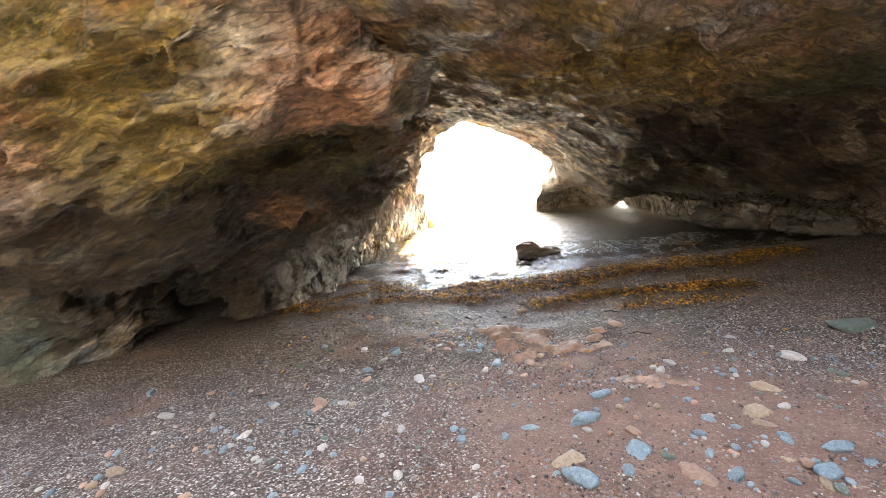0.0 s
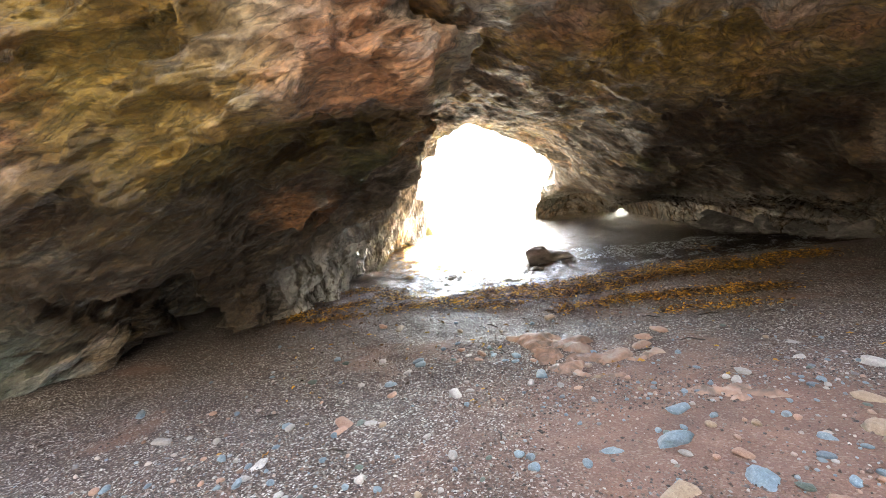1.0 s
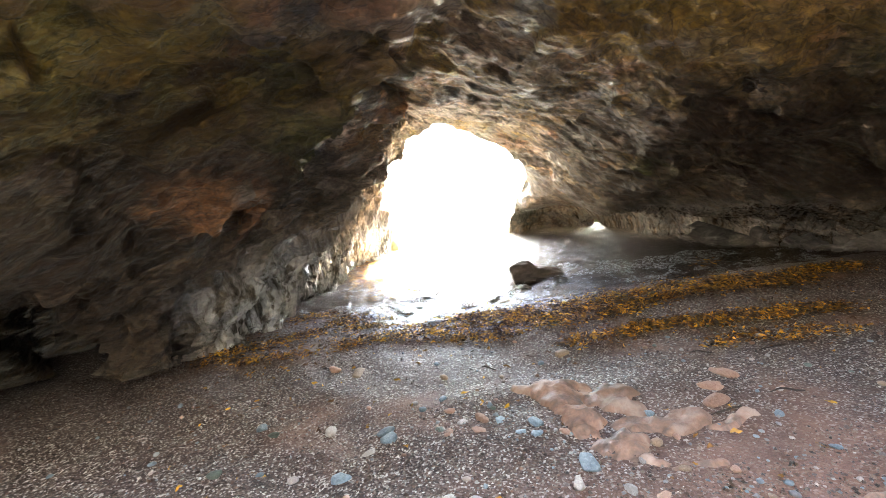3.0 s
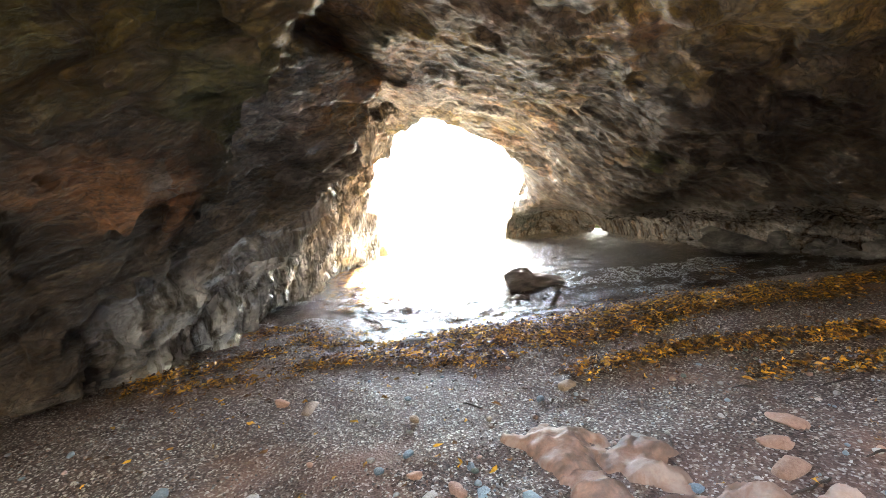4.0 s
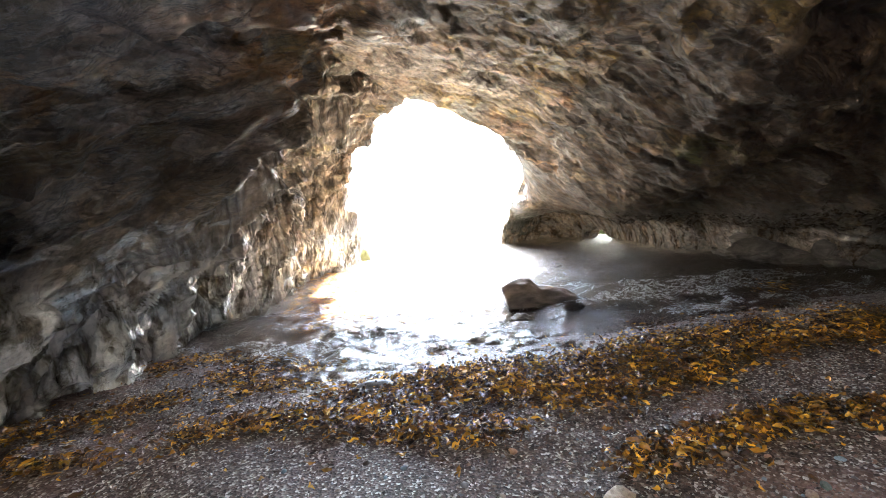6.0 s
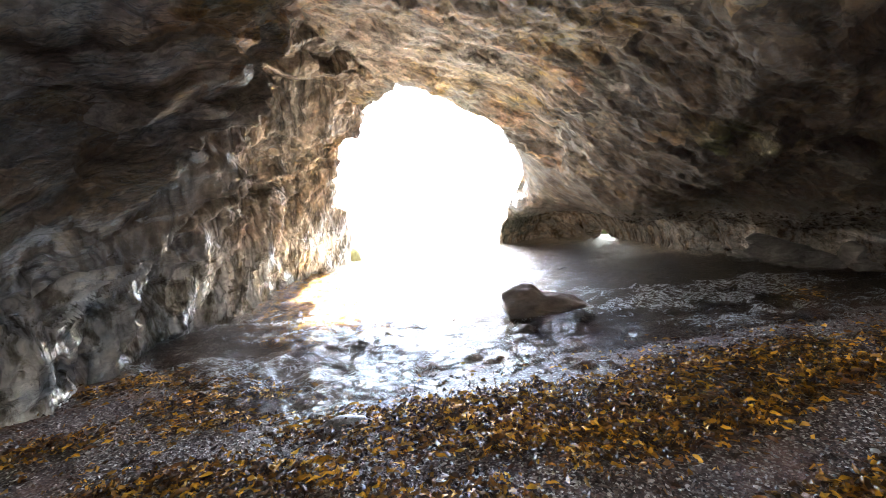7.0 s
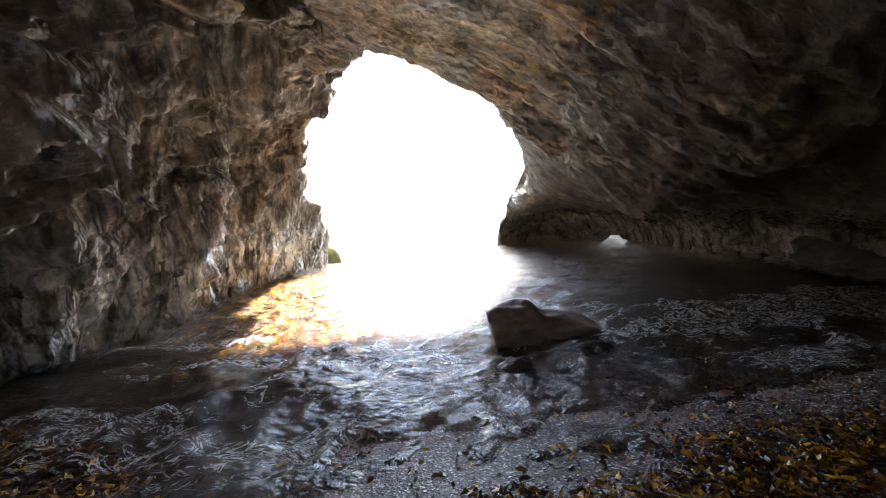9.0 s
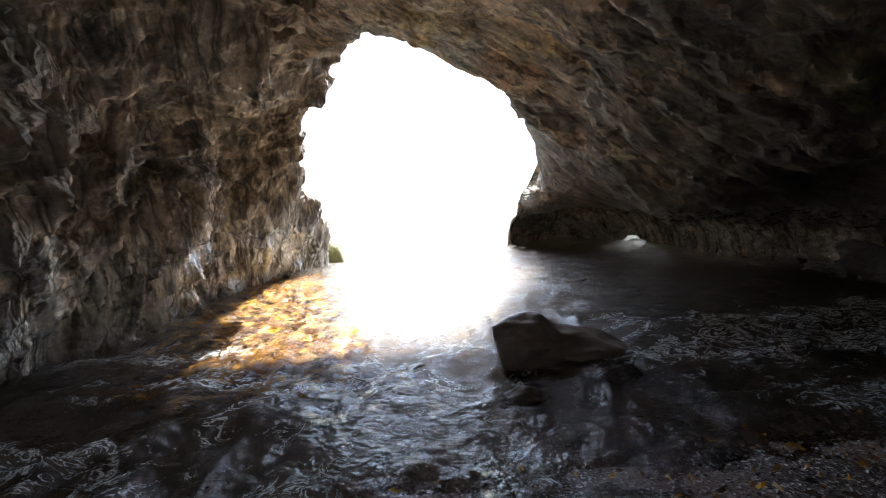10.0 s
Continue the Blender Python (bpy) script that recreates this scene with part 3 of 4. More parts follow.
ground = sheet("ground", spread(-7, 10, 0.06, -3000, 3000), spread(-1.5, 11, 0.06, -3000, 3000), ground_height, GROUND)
tagged(ground, "brown gravel and reddish sand beach sloping to the sea", "beach", kind="structure")


def sea(X, Y):
    p = np.stack([X.ravel(), Y.ravel(), 0 * X.ravel()], 1)
    near = np.exp(-(np.maximum(Y - 12, 0) / 30) ** 2) * np.exp(-(X / 30) ** 2)
    z = 0.040 * fbm(p * (0.9, 1.7, 1), 3, 91) + 0.034 * ridged(p * (2.2, 3.6, 1), 3, 95) + 0.014 * ridged(p * (5.0, 8.5, 1), 2, 98)
    crest = np.exp(-((Y - 9.85 - 0.03 * X - 0.10 * np.sin(1.9 * X)) / 0.16) ** 2) * step01((X - 3.1) / 0.8) * step01((8.4 - X) / 1.5)
    return WATER + near * z.reshape(X.shape) + 0.07 * crest


water = sheet("water", spread(-4, 11, 0.05, -3000, 3000), spread(7.9, 18, 0.05, 7.0, 3000), sea, WATER_MAT)
water.visible_shadow = False
tagged(water, "dark rippled sea water with torn white foam at the shore", "sea water", kind="structure")


# ---- the western rock: an overhanging buttress that runs on as the passage's wall ----
# rails from its foot to its brow; along each, from the landward end round the nose, through the passage and out to sea
FOOT = [(-12, 5.5, -1.4), (-5.7, 5.8, -1.3), (-5.2, 9, -1.4), (-4.3, 9.4, -1.4), (-3.79, 7.19, -1.2), (-3.37, 7.67, -1.3), (-2.95, 8.04, -1.3), (-2.82, 8.36, -1.4), (-2.73, 8.78, -1.4),
        (-2.69, 9.2, -1.39), (-2.62, 9.71, -1.49), (-2.41, 10.12, -1.48), (-2.29, 10.91, -1.48), (-2.33, 12.58, -1.6), (-2, 14.4, -1.8), (-1.2, 16.2, -2), (0.1, 17.6, -2.2), (-2, 20, -2.5), (-12, 20, -3)]
LOW = [(-12, 5.2, -0.5), (-5.6, 5.45, -0.45), (-4.95, 6, 0.14), (-4.35, 6.05, 0.24), (-3.41, 6.73, -0.41), (-2.98, 7.23, -0.3), (-2.63, 7.57, -0.19), (-2.44, 7.8, -0.03), (-2.2, 7.9, 0.08),
       (-1.75, 8.7, 0.1), (-1.9, 9.3, 0), (-1.85, 9.8, -0.16), (-1.64, 10.48, -0.07), (-1.27, 12.07, -0.04), (-1.3, 13.69, -0.21), (-0.13, 15.77, -0.35), (0.01, 17.21, -0.61), (-2.2, 19, -0.6), (-12, 19.4, -0.6)]
MID = [(-12, 4.4, 0.4), (-5.8, 5, 0.4), (-4.91, 4.91, 0.4), (-4, 4.85, 0.56), (-2.89, 5.92, 0.71), (-2.41, 6.25, 1.03), (-1.85, 6.73, 0.8), (-2.35, 7.2, 0.76), (-1.95, 7.75, 0.74),
       (-0.85, 8.05, 0.78), (-1.25, 8.9, 0.65), (-1.3, 9.6, 0.5), (-1.35, 10.57, 0.6), (-1.06, 12.13, 0.57), (-1.04, 13.67, 0.69), (-0.09, 15.44, 0.43), (-0.2, 16.45, 0.36), (-2.4, 18.2, 0.4), (-12, 19, 0.4)]
LEDGE = [(-12, 3.6, 1.4), (-6, 3.9, 1.4), (-4.61, 3.93, 1.4), (-3.41, 4.43, 1.17), (-2.48, 5.48, 1.42), (-1.86, 5.58, 1.55), (-0.51, 4.81, 1.65), (-1.75, 6.5, 1.41), (-1.5, 7.35, 1.27),
         (-0.42, 7.8, 1.25), (-0.75, 8.9, 1.25), (-1, 9.8, 1.2), (-1.18, 10.59, 1.1), (-1.01, 12.26, 1.26), (-0.85, 13.55, 1.34), (-0.27, 14.76, 1.08), (-0.33, 15.6, 1.11), (-2.4, 17.4, 1.2), (-12, 18.4, 1.4)]
BROW = [(-12, 3.2, 2), (-6, 3.5, 2), (-4.32, 3.67, 1.98), (-2.95, 3.85, 1.44), (-1.71, 3.37, 1.86), (-0.88, 3.37, 2.05), (-0.3, 4.35, 2.06), (-1.25, 5.9, 1.82), (-1.05, 7.15, 1.75),
        (-0.22, 8.3, 1.85), (-0.45, 9.2, 1.85), (-0.6, 10, 1.75), (-0.71, 10.66, 1.71), (-0.51, 12.25, 1.81), (-0.34, 13.34, 1.88), (0.13, 13.92, 1.81), (-0.34, 14.94, 1.96), (-2.4, 16.6, 2), (-12, 18, 2.2)]
UPPER = [(-12, 3, 2.6), (-6, 3.2, 2.6), (-4.21, 3.57, 2.58), (-2.86, 3.78, 2.33), (-1.52, 3.23, 2.52), (-0.74, 3.25, 2.54), (0.09, 4.45, 2.5), (-0.45, 5.7, 2.42), (-0.5, 7.1, 2.35),
         (0.2, 8.65, 2.58), (0.05, 9.3, 2.65), (0, 10, 2.7), (0.28, 10.82, 2.66), (0.47, 12.4, 2.68), (0.55, 13.19, 2.56), (0.66, 13.58, 2.65), (0.22, 14.54, 2.76), (-2.4, 16, 2.8), (-12, 17.5, 3)]
rails = [np.array(r, float) for r in (FOOT, LOW, MID, LEDGE, BROW, UPPER)]
rails[0][9:, 2] -= 1.5  # well below the sea bed
crest = rails[-1] + (0, -0.25, 1.5)
crest[6:12, 0] -= 0.5
top = crest + (-0.4, 0.6, 10.0)
top[7:17, 1] -= 1.0
back = top.copy()
back[:, 0] = np.minimum(back[:, 0] - 3, -6)
back[:, 2] += 0.5
rails = np.array(rails + [crest, top, back]).transpose(1, 0, 2)
under = 0.42 * rails[:, 3] + 0.58 * rails[:, 4]  # the hollow below the brow
under[3:10, 2] = rails[3:10, 4, 2] - 0.14
under[4:7] = 0.70 * rails[4:7, 3] + 0.30 * rails[4:7, 4] + (0, 0.15, 0)
under[4:7, 2] = rails[4:7, 4, 2] - 0.03
rails = np.insert(rails, 4, under, axis=1)
nook = 0.5 * (rails[:, 0] + rails[:, 1])  # a dark hollow at the foot
nook[2], nook[3] = (-4.95, 8.2, 0.1), (-4.3, 8.5, 0.15)
rails = np.insert(rails, 1, nook, axis=1)
NU, NV = 820, 460
us = np.concatenate([np.linspace(0, 1, 40, endpoint=False), np.linspace(1, 17, NU - 60, endpoint=False), np.linspace(17, len(rails) - 1, 20)])
vs = np.concatenate([np.linspace(0, 8, NV - 40, endpoint=False), np.linspace(8, 10, 40)])
west = spline(spline(rails, us).transpose(1, 0, 2), vs).transpose(1, 0, 2)
west = roughen(west, grid_normals(west), (-23, 13, 0), 1.0, 0.12, 1.0, 1.4)
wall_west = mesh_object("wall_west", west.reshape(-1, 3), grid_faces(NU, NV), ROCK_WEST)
tagged(wall_west, "overhanging layered brown, ochre and rust-orange sea rock", "rock wall", kind="structure")

# ---- the vault: a low roof that slopes down to the east and meets the water ----
# rails across, from the west rock over the crown to the eastern foot; along each, from the landward lip to the seaward mouth
SPRING = [(-1.6, 3, 3), (-1.6, 4.5, 2.7), (-1.6, 6.5, 2.6), (-1.5, 8.5, 2.7), (-1.5, 10.2, 2.7), (-1.4, 11.6, 2.6), (-1, 13.2, 2.3)]
HAUNCH = [(0.3, 3, 2.9), (0.4, 4.4, 2.48), (0.4, 6.51, 2.49), (0.41, 8.61, 2.38), (0.28, 10, 2.63), (0.45, 11.43, 2.73), (0.72, 13.02, 2.78)]
CROWN = [(1.4, 2.9, 2.84), (1.39, 4.53, 2.22), (1.42, 6.53, 2.19), (1.29, 8.81, 2.24), (1.27, 10.12, 2.5), (1.36, 11.51, 2.72), (1.38, 13.05, 2.92)]
SHOULDER = [(2.7, 2.9, 2.84), (2.59, 4.63, 2.25), (2.63, 6.37, 2.05), (2.78, 8.8, 2.1), (2.56, 10.22, 2.16), (2.4, 11.56, 2.49), (2.34, 12.94, 2.64)]
SLOPE = [(4, 2.2, 2.7), (3.92, 4.73, 2.02), (3.94, 6.23, 1.82), (3.78, 8.19, 1.66), (3.61, 10.23, 1.53), (3.52, 11.63, 1.95), (3.41, 13.08, 2.11)]
FLANK = [(5.4, 1.3, 2.5), (5.2, 5.06, 1.8), (5.2, 6.75, 1.5), (4.95, 8.73, 0.95), (4.84, 10.76, 0.72), (4.63, 12.97, 1.09), (4.49, 15.07, 2.13)]
SKIRT = [(7.2, 0.8, 2.2), (7, 5.79, 1.3), (6.8, 7.8, 0.9), (6.58, 9.82, 0.57), (6.07, 12.19, -0.06), (5.68, 14.68, 0.5), (5.66, 17.0, 0.85)]
LIP = [(9.2, 0.7, 1.5), (8.6, 6.6, 0.2), (8, 9.2, -0.2), (7.6, 11.6, -0.3), (7.6, 15, -0.2), (6.67, 16.66, 0.05), (5.18, 17.4, 0.05)]
BASE = [(10.6, 1.6, 0.5), (9.6, 7.6, -0.6), (8.6, 10.1, -0.6), (8.3, 13, -0.65), (8.8, 17, -0.45), (7.18, 18.59, -0.21), (5.1, 17.9, -0.8)]
ROOT = [(11.5, 2.2, -1.6), (9.9, 8.0, -1.8), (8.8, 10.3, -2.2), (8.6, 13.4, -2.6), (9.1, 17.6, -3.2), (7.2, 19.9, -3.4), (6.0, 20.2, -3.4)]
VAULT = [SPRING, HAUNCH, CROWN, SHOULDER, SLOPE, FLANK, SKIRT, LIP, BASE, ROOT]
inner = np.array(VAULT)  # rails x stations x 3
share = np.linspace(0, 1, len(VAULT))[:, None]
rise = 10.5 * (1 - share ** 2) + 0.9
out = np.concatenate([0.9 * share ** 1.5, 0 * share, 0 * share], 1)
lift = lambda pts, up, dy, side: pts + np.concatenate([out[:, :1] * side, 0 * share + dy, rise * up], 1)
outer = [lift(inner[:, 6], 0.35, 0.45, 1.6), lift(inner[:, 6], 1.0, 0.2, 2.0), lift(inner[:, 5], 1.2, 0.2, 1.6), lift(inner[:, 3], 1.25, 0, 1.6), lift(inner[:, 1], 1.2, -0.3, 1.6),
         lift(inner[:, 0], 0.9, -0.5, 1.2), lift(inner[:, 0], 0.3, -0.35, 0.6)]
ring = np.concatenate([inner.transpose(1, 0, 2), np.array(outer)])
steps = np.concatenate([np.linspace(0, 6, 430, endpoint=False), np.linspace(6, 14, 90, endpoint=False)])
NW, NX = len(steps), 430
vault = spline(spline(ring, steps, closed=True).transpose(1, 0, 2), np.linspace(0, len(VAULT) - 1, NX)).transpose(1, 0, 2)
vault = roughen(vault, grid_normals(vault, True), (-6, -27, 0), 0.2, 0.19, 3.0, 0.8)
# a low arch at the water's edge, open to the sea beyond
span = ((vault[..., 0] - 8.9) ** 2 + (vault[..., 1] - 17.8) ** 2) / 0.62 ** 2
arch = WATER + 0.34 * np.sqrt(np.clip(1 - span, 0, 1))
vault[..., 2] = np.where(span < 1, np.maximum(vault[..., 2], arch), vault[..., 2])
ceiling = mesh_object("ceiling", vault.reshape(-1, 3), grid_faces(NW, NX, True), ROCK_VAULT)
tagged(ceiling, "low layered brown rock vault with ochre and green stains", "cave roof", kind="structure")


# ---- an unseen cliff added behind, tall and dark to cut the landward light ----
xs_c, zs_c = np.linspace(-45, 45, 260), np.linspace(-1, 24, 60)
X, Z = np.meshgrid(xs_c, zs_c, indexing="ij")
Y = -8 + 0.010 * X ** 2 - 0.2 * (Z + 1)
cove = np.stack([X, Y, Z + 1.0], -1)
cove = roughen(cove, grid_normals(cove), (6, -14, 0), 0.0) + 0.0
wall_south = mesh_object("wall_south", cove.reshape(-1, 3), grid_faces(260, 60), BLOCKER_ROCK)
tagged(wall_south, "unseen dark cliff added behind to cut the landward light", "cliff", kind="structure")


def blocking_cliff(name, line, high, material, label):
    """A plain cliff along a line on the plan, out of the camera's sight, that shuts off the light from that side."""
    pts = spline(np.array(line, float), np.linspace(0, len(line) - 1, 120))
    zs = np.linspace(-1.6, high, 50)
    p = np.stack([np.repeat(pts[:, None, 0], 50, 1), np.repeat(pts[:, None, 1], 50, 1), np.repeat(zs[None], 120, 0)], -1)
    p = roughen(p, grid_normals(p), (6, 20, 0), 0.0)
    return tagged(mesh_object(name, p.reshape(-1, 3), grid_faces(120, 50), material), label, "cliff", kind="structure")


# unseen, added to keep light from the front right off the vault
blocking_cliff("wall_east", [(13.0, 4.6), (9.0, 2.2), (6.2, -0.4), (5.6, -4.0), (7.0, -9.0)], 18.0, DARK, "unseen dark cliff added to block light from the east")


# unseen, added to shut off the light on the left of the beach
blocking_cliff("wall_west_cove", [(-13.0, 6.5), (-10.0, 2.5), (-8.6, -2.0), (-9.5, -9.0)], 18.0, DARK, "unseen dark cliff added to block light from the west")

# unseen, added to hide the western sky from the right-hand wall
blocking_cliff("wall_west_headland", [(-9.0, 17.0), (-4.6, 19.0), (-3.6, 24.0), (-4.2, 32.0), (-7.0, 46.0)], 16.0, DARK, "unseen dark cliff added to block the sky west of the mouth")
# unseen, added to keep the sun off the boulder behind the arch
blocking_cliff("wall_east_point", [(8.3, 21.8), (10.0, 21.2), (14.0, 20.8), (20.0, 21.0)], 5.0, DARK, "unseen dark rocks added to block the sun behind the low arch")


# ---- stones ----
def stone_mesh(name, seed, flat=0.55, detail=3, rough=0.22, block=1.0):
    """A sea-worn stone, one unit long, resting on z = 0."""
    bm = bmesh.new()
    bmesh.ops.create_icosphere(bm, subdivisions=detail, radius=0.5)
    co = np.array([v.co for v in bm.verts])
    rng = np.random.default_rng(seed)
    co = np.sign(co) * np.abs(2 * co) ** block / 2
    co = co * (1 + rough * fbm(co * 2.2 + seed * 7.7, 3, seed)[:, None])
    if detail > 3:  # craggy
        co = co * (1 + 0.05 * ridged(co * 3.1 + seed, 3, seed + 9)[:, None])
    for _ in range(3):  # worn flats
        n = rng.normal(size=3)
        n /= np.linalg.norm(n)
        k = co @ n
        co = co - np.outer(np.maximum(k - 0.33, 0) * 0.85, n)
    co = co * (1.0, rng.uniform(0.62, 0.85), flat)
    co[:, 2] -= co[:, 2].min()
    for v, c in zip(bm.verts, co):
        v.co = c
    me = bpy.data.meshes.new(name)
    bm.to_mesh(me)
    bm.free()
    me.polygons.foreach_set("use_smooth", np.ones(len(me.polygons), bool))
    return me


def place_stone(name, me, x, y, size, turn, sink, material, tall=1.0, z=None):
    ob = new(name, me)
    if not me.materials:
        me.materials.append(material)
    ob.material_slots[0].link = "OBJECT"
    ob.material_slots[0].material = material
    zz = float(ground_height(x, y)) if z is None else z
    ob.matrix_world = pose(x, y, zz - sink * size, random.uniform(-6, 6), random.uniform(-6, 6), turn) @ Matrix.Diagonal((size, size, size * tall, 1))
    return ob


SHAPES = [stone_mesh("cobble", s, flat, 3, 0.3, 0.85) for s, flat in ((1, 0.40), (2, 0.34), (3, 0.46), (4, 0.32), (5, 0.42), (6, 0.36), (7, 0.50))]
BLUE_SPOTS = [(0.91, 2.43, 0.25), (1.07, 1.92, 0.22), (0.62, 1.70, 0.23), (0.50, 2.42, 0.15), (1.23, 2.82, 0.18), (0.92, 1.74, 0.11), (1.92, 1.50, 0.15), (1.45, 1.58, 0.15), (1.74, 2.18, 0.11), (2.19, 1.68, 0.17), (2.23, 1.55, 0.11), (0.50, 3.82, 0.18), (-1.99, 3.85, 0.15), (-0.68, 4.66, 0.15), (-2.06, 2.86, 0.12), (-1.03, 4.39, 0.15), (-0.69, 4.77, 0.15), (0.18, 4.58, 0.13), (0.41, 4.41, 0.13), (0.26, 4.33, 0.08), (-1.75, 5.26, 0.12), (-3.78, 4.56, 0.17), (0.36, 4.27, 0.10), (1.46, 1.80, 0.09)]  # x, y, length
ORANGE_SPOTS = [(1.26, 1.62, 0.25), (-1.43, 3.65, 0.20), (-1.45, 3.53, 0.15), (1.16, 2.15, 0.12), (1.93, 4.40, 0.20), (-1.00, 4.14, 0.14), (0.04, 4.62, 0.14), (-0.02, 4.47, 0.12), (1.78, 4.21, 0.20), (-0.24, 4.52, 0.10), (1.59, 1.77, 0.07), (-0.16, 4.82, 0.11), (2.22, 4.59, 0.25), (-1.22, 6.29, 0.16), (0.71, 3.44, 0.10)]  # x, y, length
TAN_SPOTS = [(0.61, 1.93, 0.23), (2.49, 2.51, 0.29), (2.10, 2.19, 0.23), (1.85, 1.44, 0.13), (1.85, 1.66, 0.09), (-2.89, 2.77, 0.19), (2.66, 1.96, 0.10), (-0.94, 6.11, 0.20), (2.02, 2.02, 0.16), (1.25, 5.66, 0.20)]  # x, y, length
PALE_SPOTS = [(3.34, 3.18, 0.26), (2.89, 3.46, 0.12), (1.93, 3.08, 0.14), (-2.00, 3.13, 0.18), (-0.37, 3.78, 0.17), (-1.18, 3.55, 0.12), (-1.96, 3.79, 0.12), (3.22, 3.84, 0.12), (-0.84, 4.59, 0.11), (0.34, 3.65, 0.12), (1.28, 4.75, 0.13), (-3.16, 3.87, 0.18), (-0.11, 4.62, 0.09), (-1.15, 5.03, 0.14), (-0.23, 3.80, 0.09), (0.58, 3.53, 0.10), (2.10, 3.20, 0.14), (-3.07, 7.56, 0.30)]  # x, y, length
GREEN_SPOTS = [(4.42, 3.60, 0.46), (-1.27, 3.59, 0.10), (-1.96, 4.74, 0.11), (0.66, 4.65, 0.10), (-0.29, 4.60, 0.09), (-1.62, 5.15, 0.11)]  # x, y, length
COBBLES = {
    "blue": (BLUE, "smooth blue-grey beach cobble on the gravel", BLUE_SPOTS),
    "orange": (ORANGE, "rounded orange-pink sandstone cobble on the beach", ORANGE_SPOTS),
    "tan": (TAN, "buff sandstone cobble half sunk in reddish sand", TAN_SPOTS),
    "pale": (PALE, "pale grey-white rounded cobble on the gravel", PALE_SPOTS),
    "green": (TEAL, "dark green slate cobble on the beach", GREEN_SPOTS),
}
k = 0
for tone, (material, label, spots) in COBBLES.items():
    for x, y, d in spots:
        ob = place_stone("cobble", SHAPES[k % 7], x, y, d * 0.9, 57.0 * k + random.uniform(-20, 20), 0.16 if tone != "tan" else 0.27, material)
        tagged(ob, label, "stone", "beach cobbles")
        k += 1

# smaller loose pebbles between them
PEBBLES = [stone_mesh("pebble", 20 + s, f, 2, 0.12) for s, f in ((0, 0.5), (1, 0.62), (2, 0.42), (3, 0.55))]
tones = [(BLUE, "small blue-grey pebble on the gravel"), (PALE, "small pale pebble on the gravel"), (ORANGE, "small pinkish pebble on the gravel"), (TAN, "small buff pebble on the gravel"), (TEAL, "small green-grey pebble on the gravel")]
rng = np.random.default_rng(11)
count = 0
while count < 280:
    x, y = rng.uniform(-3.6, 3.8), 1.0 + 5.2 * rng.random() ** 1.5
    if rng.random() > 0.45 + 0.5 * (x > 0.8) * (y < 3.2) + 0.3 * (x < 0) * (y < 3.5):
        continue
    material, label = tones[rng.choice(5, p=[0.36, 0.27, 0.16, 0.10, 0.11])]
    ob = place_stone("pebble", PEBBLES[count % 4], x, y, rng.uniform(0.04, 0.10), rng.uniform(0, 360), 0.12, material)
    tagged(ob, label, "pebble", "beach pebbles")
    count += 1


# gravel: tens of thousands of small stones in one sheet
def scatter(name, n, area, size, seed, material, keep=None, rounded=False):
    rng = np.random.default_rng(seed)
    unit = 0.5 * np.array([(1, 0, 0), (0, 1, 0), (-1, 0, 0), (0, -1, 0), (0, 0, 1), (0, 0, -1)], float)
    tri = np.array([(0, 1, 4), (1, 2, 4), (2, 3, 4), (3, 0, 4), (1, 0, 5), (2, 1, 5), (3, 2, 5), (0, 3, 5)])
    if rounded:
        mid = np.array([unit[a] + unit[b] for a, b in ((0, 1), (1, 2), (2, 3), (3, 0), (0, 4), (1, 4), (2, 4), (3, 4), (0, 5), (1, 5), (2, 5), (3, 5))])
        unit = np.concatenate([unit, 0.5 * mid / np.linalg.norm(mid, axis=1, keepdims=True)])
        edge = {}
        for k, pair in enumerate(((0, 1), (1, 2), (2, 3), (3, 0), (0, 4), (1, 4), (2, 4), (3, 4), (0, 5), (1, 5), (2, 5), (3, 5))):
            edge[pair] = edge[pair[::-1]] = 6 + k
        tri = np.array([t for p, q, r in tri.tolist() for t in ((p, edge[p, q], edge[r, p]), (q, edge[q, r], edge[p, q]), (r, edge[r, p], edge[q, r]), (edge[p, q], edge[q, r], edge[r, p]))])
    x0, x1, y0, y1 = area
    x, y = rng.uniform(x0, x1, n), y0 + (y1 - y0) * rng.random(n) ** 1.25
    if keep is not None:
        ok = rng.random(n) < keep(x, y)
        x, y = x[ok], y[ok]
    n = len(x)
    s = size[0] * (size[1] / size[0]) ** (rng.random(n) ** 2.2)
    shape = unit[None] * (1 + (0.10 if rounded else 0.22) * rng.normal(size=(n, len(unit), 1)).clip(-1.2, 1.2)) * rng.uniform(0.55, 1.0, (n, 1, 3)) * (1, 1, 0.7)
    a = rng.uniform(0, 2 * math.pi, n)
    ca, sa = np.cos(a)[:, None], np.sin(a)[:, None]
    v = np.stack([shape[..., 0] * ca - shape[..., 1] * sa, shape[..., 0] * sa + shape[..., 1] * ca, shape[..., 2]], -1) * s[:, None, None]
    v += np.stack([x, y, ground_height(x, y) + 0.12 * s], 1)[:, None]
    f = (tri[None] + (np.arange(n) * len(unit))[:, None, None]).reshape(-1, 3)
    return mesh_object(name, v.reshape(-1, 3), f, material, smooth=rounded)


def sand_free(x, y):
    p = np.stack([x * 0.8, y, 0 * x], 1)
    sandy = step01((fbm(p * 0.7, 3, 77) - 0.03 + 0.66 * np.exp(-((x - 1.5) / 1.7) ** 2 - ((y - 2.2) / 1.4) ** 2)) / 0.5)
    return 1 - 0.85 * sandy


